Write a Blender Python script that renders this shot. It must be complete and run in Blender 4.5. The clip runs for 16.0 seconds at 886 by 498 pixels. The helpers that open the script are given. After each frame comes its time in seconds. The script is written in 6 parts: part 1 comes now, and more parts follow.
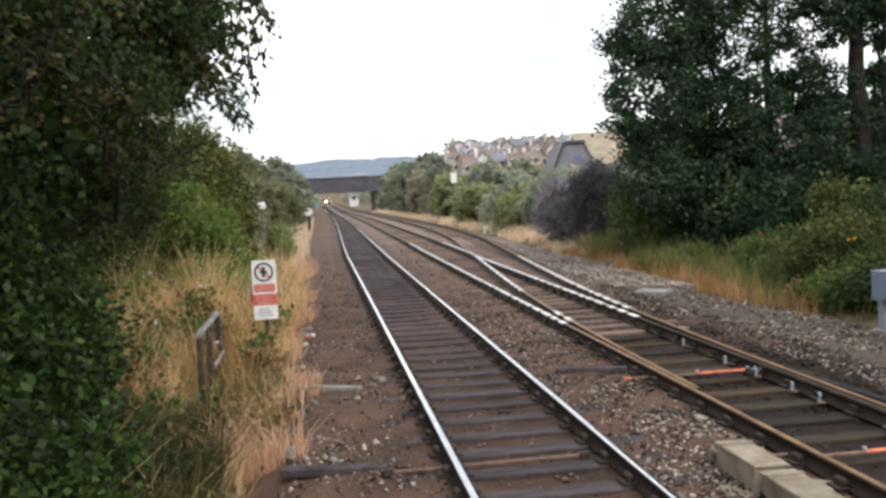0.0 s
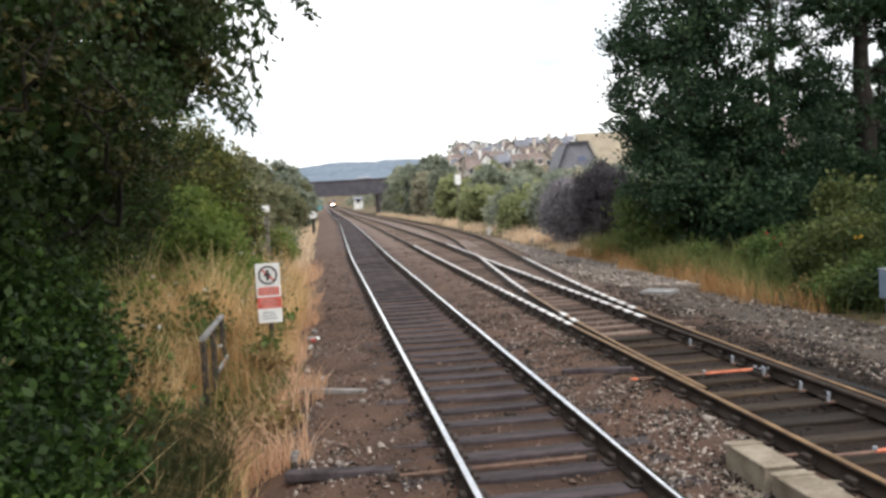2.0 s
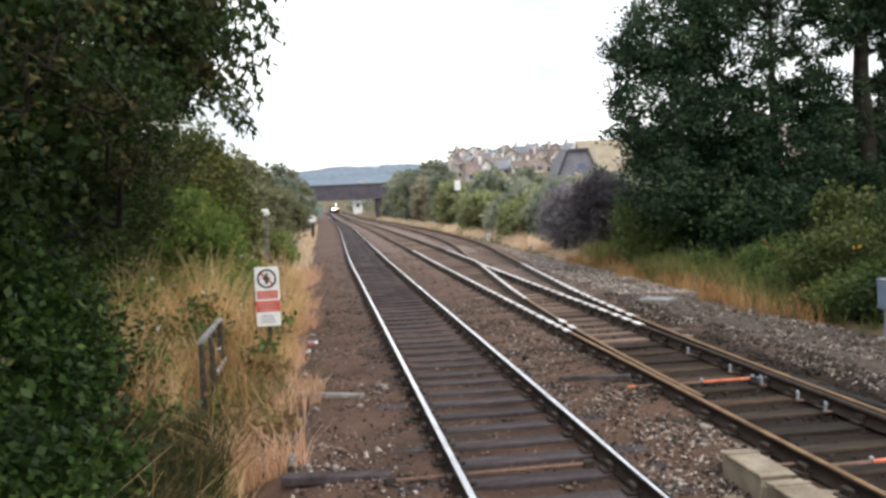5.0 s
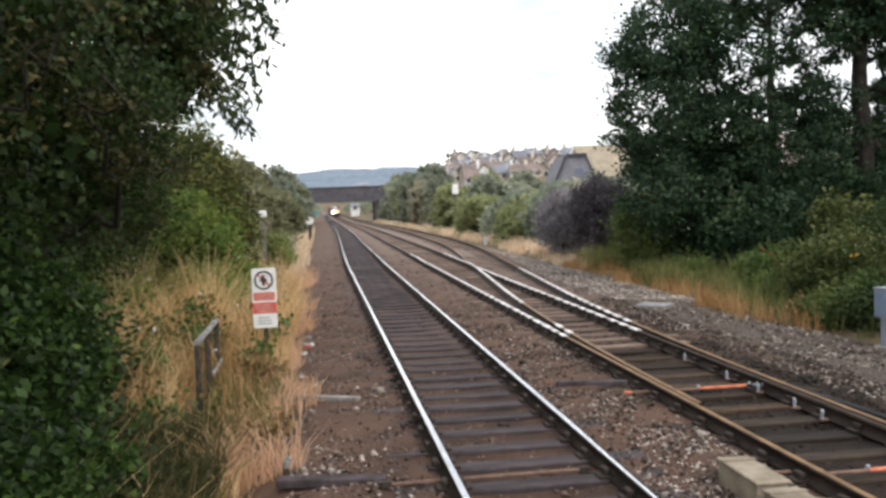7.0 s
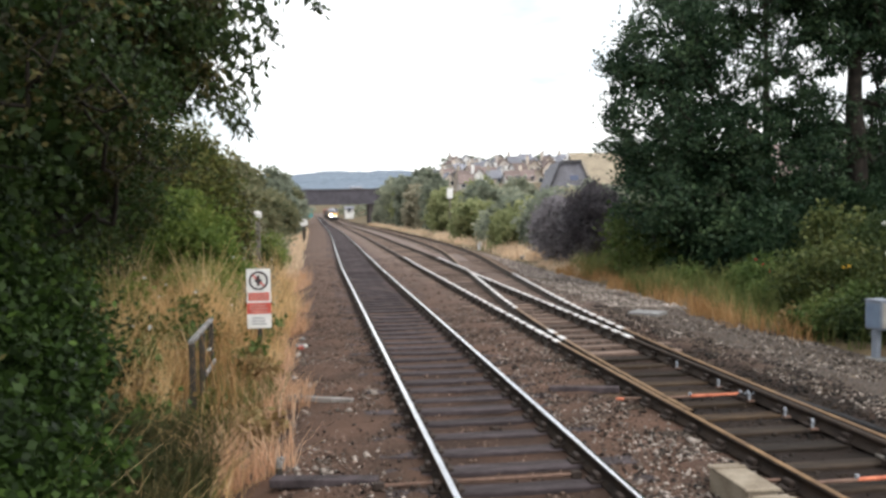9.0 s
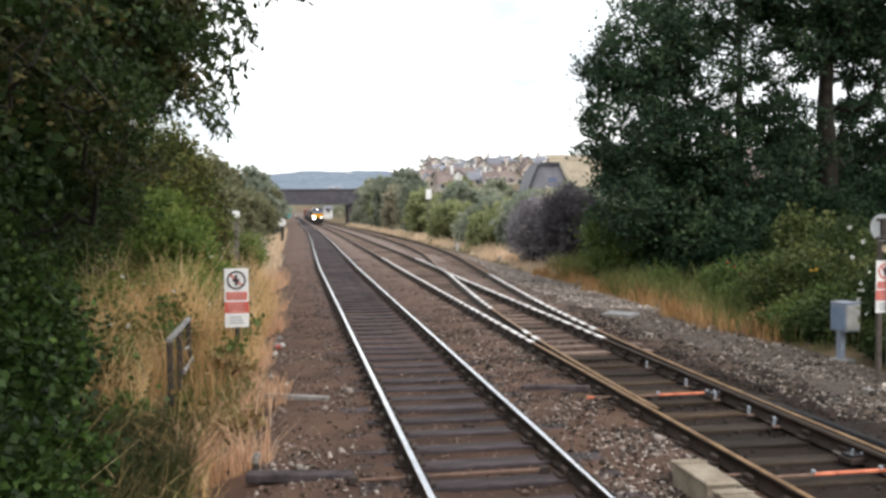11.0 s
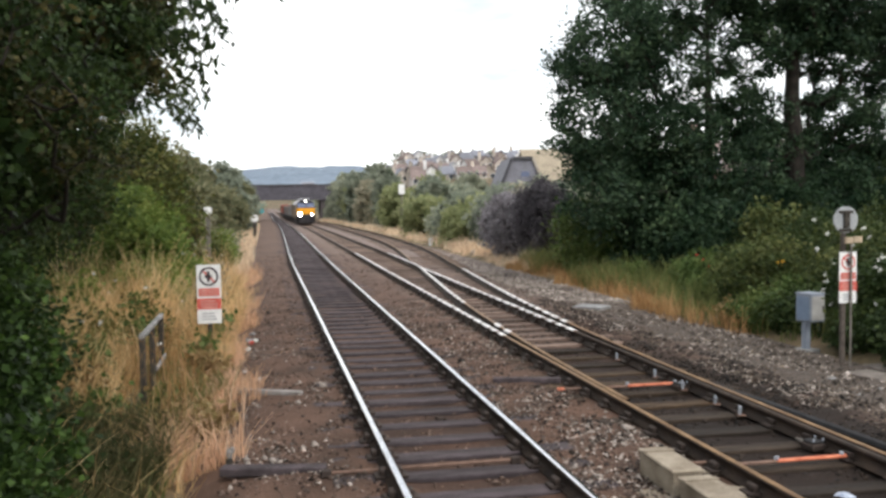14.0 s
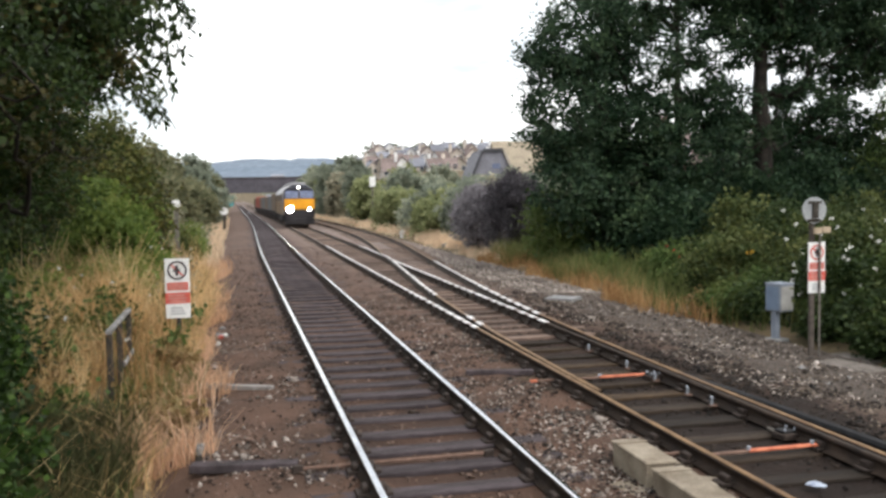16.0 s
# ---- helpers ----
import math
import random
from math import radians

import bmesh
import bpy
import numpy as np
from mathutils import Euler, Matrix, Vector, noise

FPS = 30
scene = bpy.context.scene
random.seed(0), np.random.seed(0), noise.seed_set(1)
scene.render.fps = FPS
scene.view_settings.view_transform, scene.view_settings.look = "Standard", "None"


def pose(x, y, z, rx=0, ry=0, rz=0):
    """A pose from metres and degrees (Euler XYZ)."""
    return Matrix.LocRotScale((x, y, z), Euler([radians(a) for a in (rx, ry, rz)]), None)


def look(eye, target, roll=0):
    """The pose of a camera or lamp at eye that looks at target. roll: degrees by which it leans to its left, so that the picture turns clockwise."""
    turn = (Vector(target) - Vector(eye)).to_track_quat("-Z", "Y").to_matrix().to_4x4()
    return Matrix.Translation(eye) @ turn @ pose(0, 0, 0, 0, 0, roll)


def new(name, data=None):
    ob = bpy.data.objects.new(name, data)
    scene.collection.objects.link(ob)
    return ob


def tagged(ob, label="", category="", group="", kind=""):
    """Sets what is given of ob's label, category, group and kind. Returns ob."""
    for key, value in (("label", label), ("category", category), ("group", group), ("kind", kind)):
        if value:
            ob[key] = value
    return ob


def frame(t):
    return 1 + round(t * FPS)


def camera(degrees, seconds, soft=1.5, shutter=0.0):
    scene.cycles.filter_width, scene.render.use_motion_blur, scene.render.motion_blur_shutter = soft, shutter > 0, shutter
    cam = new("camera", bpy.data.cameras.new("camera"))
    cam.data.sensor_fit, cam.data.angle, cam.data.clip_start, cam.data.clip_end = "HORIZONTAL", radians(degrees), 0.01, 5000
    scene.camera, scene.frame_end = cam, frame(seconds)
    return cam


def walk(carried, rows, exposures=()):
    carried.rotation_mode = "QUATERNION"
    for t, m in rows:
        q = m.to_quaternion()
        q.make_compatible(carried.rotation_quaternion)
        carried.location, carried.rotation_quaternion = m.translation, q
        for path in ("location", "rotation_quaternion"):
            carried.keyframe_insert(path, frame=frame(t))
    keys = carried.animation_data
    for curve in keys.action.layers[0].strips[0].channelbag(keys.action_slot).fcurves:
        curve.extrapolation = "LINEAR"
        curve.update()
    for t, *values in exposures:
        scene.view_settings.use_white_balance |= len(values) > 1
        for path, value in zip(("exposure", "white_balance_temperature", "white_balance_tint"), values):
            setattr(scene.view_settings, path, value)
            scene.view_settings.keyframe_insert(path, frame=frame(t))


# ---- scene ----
cam = camera(51.8, 16.0, soft=3.0)
PATH = [
    (0, (-1.119, -0.495, 2.466), (-0.85, 1.482, 2.336), -2.8),
    (0.5, (-1.121, -0.513, 2.472), (-0.859, 1.466, 2.346), -3.0),
    (1, (-1.124, -0.487, 2.454), (-0.862, 1.492, 2.33), -3.0),
    (1.5, (-1.117, -0.458, 2.451), (-0.856, 1.521, 2.326), -3.1),
    (2, (-1.104, -0.427, 2.451), (-0.845, 1.552, 2.326), -3.3),
    (2.5, (-1.106, -0.437, 2.454), (-0.848, 1.543, 2.328), -3.4),
    (3, (-1.106, -0.462, 2.46), (-0.848, 1.518, 2.335), -3.4),
    (3.5, (-1.112, -0.485, 2.46), (-0.855, 1.495, 2.337), -3.4),
    (4, (-1.109, -0.473, 2.453), (-0.851, 1.507, 2.334), -3.2),
    (6.5, (-1.117, -0.429, 2.453), (-0.85, 1.55, 2.345), -2.1),
    (7, (-1.12, -0.427, 2.455), (-0.851, 1.552, 2.349), -2.0),
    (7.5, (-1.124, -0.411, 2.443), (-0.853, 1.568, 2.339), -1.6),
    (8, (-1.134, -0.423, 2.443), (-0.86, 1.556, 2.342), -1.3),
    (8.5, (-1.137, -0.435, 2.458), (-0.862, 1.544, 2.359), -1.3),
    (9, (-1.16, -0.475, 2.451), (-0.876, 1.503, 2.354), -0.9),
    (11.5, (-1.146, -0.781, 2.47), (-0.806, 1.187, 2.373), -0.5),
    (12, (-1.154, -0.817, 2.467), (-0.803, 1.149, 2.367), -0.5),
    (12.5, (-1.147, -0.832, 2.472), (-0.786, 1.133, 2.369), -0.6),
    (13, (-1.148, -0.829, 2.465), (-0.778, 1.134, 2.36), -0.7),
    (13.5, (-1.158, -0.861, 2.472), (-0.779, 1.1, 2.366), -0.7),
    (14, (-1.138, -0.847, 2.473), (-0.752, 1.112, 2.365), -0.8),
    (14.5, (-1.136, -0.844, 2.481), (-0.742, 1.113, 2.37), -0.7),
    (15, (-1.125, -0.831, 2.472), (-0.724, 1.125, 2.361), -1.0),
    (15.5, (-1.141, -0.805, 2.478), (-0.72, 1.147, 2.361), -1.0),
    (16, (-1.127, -0.764, 2.469), (-0.68, 1.181, 2.343), -1.0),
]
walk(cam, [(t, look(e, g, r)) for t, e, g, r in PATH])

SKY, SUN = 1.66, 1.9
SLEEPER_Y, PITCH, ROD_Y = 8.31, 0.655, 7.84

# ---------- light: high bright overcast ----------
world = bpy.data.worlds.new("overcast_sky")
scene.world = world
world.use_nodes = True
wn, wl = world.node_tree.nodes, world.node_tree.links
bg = wn["Background"]
sky = wn.new("ShaderNodeTexSky")
sky.sky_type, sky.sun_disc, sky.sun_elevation, sky.sun_rotation = "NISHITA", False, radians(48), radians(147)
tone = wn.new("ShaderNodeMix")
tone.data_type, tone.blend_type = "RGBA", "MULTIPLY"
tone.inputs[0].default_value = 1.0
wl.new(sky.outputs[0], tone.inputs[6])
tone.inputs[7].default_value = (0.11, 0.11, 0.11, 1)
cloudn = wn.new("ShaderNodeTexNoise")
cloudn.inputs["Scale"].default_value, cloudn.inputs["Detail"].default_value = 3.0, 5.0
wco = wn.new("ShaderNodeTexCoord")
wmap = wn.new("ShaderNodeMapping")
wmap.inputs["Scale"].default_value = (1.0, 1.0, 3.0)
wl.new(wco.outputs["Generated"], wmap.inputs[0])
wl.new(wmap.outputs[0], cloudn.inputs["Vector"])
cr = wn.new("ShaderNodeValToRGB")
cr.color_ramp.elements[0].position, cr.color_ramp.elements[1].position = 0.34, 0.52
cr.color_ramp.elements[0].color = (0.57, 0.61, 0.65, 1)
cr.color_ramp.elements[1].color = (1.12, 1.12, 1.12, 1)
wl.new(cloudn.outputs[0], cr.inputs[0])
cover = wn.new("ShaderNodeMix")
cover.data_type = "RGBA"
cover.inputs[0].default_value = 0.9
wl.new(tone.outputs[2], cover.inputs[6])
wl.new(cr.outputs[0], cover.inputs[7])
wl.new(cover.outputs[2], bg.inputs["Color"])
bg.inputs["Strength"].default_value = SKY
sun = new("sun", bpy.data.lights.new("sun", "SUN"))
sun.data.energy, sun.data.angle, sun.data.color = SUN, radians(25), (1.0, 0.95, 0.88)
sun.matrix_world = look((38, -58, 80), (0, 10, 0))


# ---------- materials ----------
def material(name, base, rough=0.8, metal=0.0, dark=None, scale=8.0, fine=60.0, bump=0.3, per="", spread=0.25, third=None, trans=0.0,
             amount=0.5, bias=0.0):
    """Two scales of noise between base and dark, bump, and a variation per object or per island."""
    m = bpy.data.materials.new(name)
    m.use_nodes = True
    n, l = m.node_tree.nodes, m.node_tree.links
    b = n["Principled BSDF"]
    b.inputs["Roughness"].default_value, b.inputs["Metallic"].default_value = rough, metal
    b.inputs["Specular IOR Level"].default_value = 0.3
    co = n.new("ShaderNodeTexCoord")
    big = n.new("ShaderNodeTexNoise")
    big.inputs["Scale"].default_value, big.inputs["Detail"].default_value = scale, 6.0
    l.new(co.outputs["Object"], big.inputs["Vector"])
    small = n.new("ShaderNodeTexNoise")
    small.inputs["Scale"].default_value, small.inputs["Detail"].default_value = fine, 4.0
    l.new(co.outputs["Object"], small.inputs["Vector"])
    dark = dark or tuple(c * 0.6 for c in base)
    ramp = n.new("ShaderNodeValToRGB")
    ramp.color_ramp.elements[0].position, ramp.color_ramp.elements[1].position = 0.5 + bias - amount * 0.35, 0.5 + bias + amount * 0.35
    ramp.color_ramp.elements[0].color = (*dark, 1)
    ramp.color_ramp.elements[1].color = (*base, 1)
    if third:
        e = ramp.color_ramp.elements.new(0.5 + amount * 0.55)
        e.color = (*third, 1)
    l.new(big.outputs[0], ramp.inputs[0])
    grain = n.new("ShaderNodeMix")
    grain.data_type, grain.blend_type = "RGBA", "OVERLAY"
    grain.inputs[0].default_value = 0.45
    l.new(ramp.outputs[0], grain.inputs[6])
    l.new(small.outputs[0], grain.inputs[7])
    last = grain.outputs[2]
    if per:
        if per == "island":
            rnd = n.new("ShaderNodeNewGeometry").outputs["Random Per Island"]
        else:
            rnd = n.new("ShaderNodeObjectInfo").outputs["Random"]
        hsv = n.new("ShaderNodeHueSaturation")
        mr = n.new("ShaderNodeMapRange")
        mr.inputs["To Min"].default_value, mr.inputs["To Max"].default_value = 1 - spread, 1 + spread
        l.new(rnd, mr.inputs[0])
        l.new(mr.outputs[0], hsv.inputs["Value"])
        l.new(last, hsv.inputs["Color"])
        last = hsv.outputs[0]
    l.new(last, b.inputs["Base Color"])
    if bump:
        bp = n.new("ShaderNodeBump")
        bp.inputs["Strength"].default_value, bp.inputs["Distance"].default_value = bump, 0.02
        l.new(small.outputs[0], bp.inputs["Height"])
        l.new(bp.outputs[0], b.inputs["Normal"])
    if trans:
        tr = n.new("ShaderNodeBsdfTranslucent")
        l.new(last, tr.inputs[0])
        mix = n.new("ShaderNodeMixShader")
        mix.inputs[0].default_value = trans
        l.new(b.outputs[0], mix.inputs[1])
        l.new(tr.outputs[0], mix.inputs[2])
        l.new(mix.outputs[0], n["Material Output"].inputs[0])
    return m


def leaf_material(name, stops, rough=0.6, trans=0.3):
    """Leaf colours picked leaf by leaf, with paler and darker patches through the crown."""
    m = bpy.data.materials.new(name)
    m.use_nodes = True
    n, l = m.node_tree.nodes, m.node_tree.links
    b = n["Principled BSDF"]
    b.inputs["Roughness"].default_value = rough * 0.9
    b.inputs["Specular IOR Level"].default_value = 0.18
    geo = n.new("ShaderNodeNewGeometry")
    co = n.new("ShaderNodeTexCoord")
    patch = n.new("ShaderNodeTexNoise")
    patch.inputs["Scale"].default_value = 0.9
    l.new(co.outputs["Object"], patch.inputs["Vector"])
    add = n.new("ShaderNodeMath")
    add.operation = "MULTIPLY_ADD"
    add.inputs[1].default_value, add.inputs[2].default_value = 0.5, -0.30
    l.new(geo.outputs["Random Per Island"], add.inputs[0])
    add2 = n.new("ShaderNodeMath")
    add2.operation = "MULTIPLY_ADD"
    add2.inputs[1].default_value = 1.1
    l.new(patch.outputs[0], add2.inputs[0])
    l.new(add.outputs[0], add2.inputs[2])
    ramp = n.new("ShaderNodeValToRGB")
    el = ramp.color_ramp.elements
    el[0].position, el[0].color = 0.0, (*stops[0], 1)
    el[1].position, el[1].color = 1.0, (*stops[-1], 1)
    for i, s in enumerate(stops[1:-1]):
        e = el.new((i + 1) / (len(stops) - 1))
        e.color = (*s, 1)
    l.new(add2.outputs[0], ramp.inputs[0])
    l.new(ramp.outputs[0], b.inputs["Base Color"])
    tr = n.new("ShaderNodeBsdfTranslucent")
    l.new(ramp.outputs[0], tr.inputs[0])
    mix = n.new("ShaderNodeMixShader")
    mix.inputs[0].default_value = trans
    l.new(b.outputs[0], mix.inputs[1])
    l.new(tr.outputs[0], mix.inputs[2])
    l.new(mix.outputs[0], n["Material Output"].inputs[0])
    return m


def glow(name, colour, strength):
    m = bpy.data.materials.new(name)
    m.use_nodes = True
    b = m.node_tree.nodes["Principled BSDF"]
    b.inputs["Base Color"].default_value = (0.8, 0.8, 0.75, 1)
    b.inputs["Emission Color"].default_value = (*colour, 1)
    b.inputs["Emission Strength"].default_value = strength
    return m


def bed_material():
    """Trackbed: brown dirt and ballast, greyer and cleaner towards the far cess."""
    m = material("trackbed_ballast", (0.126, 0.072, 0.050), 0.95, dark=(0.050, 0.030, 0.021), scale=1.3, fine=34, bump=1.0, third=(0.195, 0.134, 0.108),
                 amount=0.6)
    n, l = m.node_tree.nodes, m.node_tree.links
    b = n["Principled BSDF"]
    src = b.inputs["Base Color"].links[0].from_socket
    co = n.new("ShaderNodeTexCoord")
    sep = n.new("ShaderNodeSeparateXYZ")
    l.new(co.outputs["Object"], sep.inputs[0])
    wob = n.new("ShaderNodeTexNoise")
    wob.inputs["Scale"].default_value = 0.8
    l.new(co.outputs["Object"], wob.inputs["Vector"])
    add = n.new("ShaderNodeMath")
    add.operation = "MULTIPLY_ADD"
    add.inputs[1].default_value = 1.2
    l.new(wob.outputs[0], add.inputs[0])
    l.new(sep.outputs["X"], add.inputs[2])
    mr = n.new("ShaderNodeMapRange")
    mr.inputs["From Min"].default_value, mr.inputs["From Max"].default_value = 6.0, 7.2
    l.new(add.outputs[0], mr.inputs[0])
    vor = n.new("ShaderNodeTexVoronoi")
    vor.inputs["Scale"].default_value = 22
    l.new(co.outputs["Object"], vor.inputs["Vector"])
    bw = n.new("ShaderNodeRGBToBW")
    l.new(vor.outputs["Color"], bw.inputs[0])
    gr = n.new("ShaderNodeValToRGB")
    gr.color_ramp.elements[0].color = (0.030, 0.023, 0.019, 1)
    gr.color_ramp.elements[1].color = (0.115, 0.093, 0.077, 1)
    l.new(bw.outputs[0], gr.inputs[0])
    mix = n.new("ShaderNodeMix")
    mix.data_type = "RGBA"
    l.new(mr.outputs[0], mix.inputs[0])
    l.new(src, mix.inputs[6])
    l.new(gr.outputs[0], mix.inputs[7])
    # darker bands between the near rails and beside the switch, gone beyond 19 m
    dark_bands = n.new("ShaderNodeValToRGB")
    dark_bands.color_ramp.elements[0].position, dark_bands.color_ramp.elements[0].color = 0.0, (1, 1, 1, 1)
    dark_bands.color_ramp.elements[1].position, dark_bands.color_ramp.elements[1].color = 1.0, (1, 1, 1, 1)
    for at, v in ((0.07, 1.0), (0.10, 0.6), (0.27, 0.6), (0.31, 1.0), (0.50, 1.0), (0.56, 0.15), (0.84, 0.15), (0.92, 1.0)):
        e = dark_bands.color_ramp.elements.new(at)
        e.color = (v, v * 0.90, v * 0.78, 1) if v < 0.5 else (v, v * 0.97, v * 0.94, 1)
    sc = n.new("ShaderNodeMath")
    sc.operation = "MULTIPLY"
    sc.inputs[1].default_value = 1 / 7.2
    l.new(add.outputs[0], sc.inputs[0])
    l.new(sc.outputs[0], dark_bands.inputs[0])
    mul = n.new("ShaderNodeMix")
    mul.data_type, mul.blend_type = "RGBA", "MULTIPLY"
    near = n.new("ShaderNodeMapRange")
    near.inputs["From Min"].default_value, near.inputs["From Max"].default_value = 11.0, 19.0
    near.inputs["To Min"].default_value, near.inputs["To Max"].default_value = 1.0, 0.0
    l.new(sep.outputs["Y"], near.inputs[0])
    l.new(near.outputs[0], mul.inputs[0])
    l.new(mix.outputs[2], mul.inputs[6])
    l.new(dark_bands.outputs[0], mul.inputs[7])
    # paler brown on the trackbed farther along
    paling = n.new("ShaderNodeMapRange")
    paling.inputs["From Min"].default_value, paling.inputs["From Max"].default_value = 17.0, 48.0
    paling.inputs["To Max"].default_value = 0.75
    l.new(sep.outputs["Y"], paling.inputs[0])
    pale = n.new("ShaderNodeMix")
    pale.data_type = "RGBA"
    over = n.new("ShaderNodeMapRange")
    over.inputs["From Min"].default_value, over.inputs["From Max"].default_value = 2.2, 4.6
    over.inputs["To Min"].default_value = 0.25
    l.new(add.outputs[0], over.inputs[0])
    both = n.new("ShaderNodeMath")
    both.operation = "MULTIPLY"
    l.new(paling.outputs[0], both.inputs[0])
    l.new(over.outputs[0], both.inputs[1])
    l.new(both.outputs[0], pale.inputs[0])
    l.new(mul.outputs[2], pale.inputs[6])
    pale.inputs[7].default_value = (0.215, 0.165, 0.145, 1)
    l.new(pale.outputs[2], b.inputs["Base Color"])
    return m


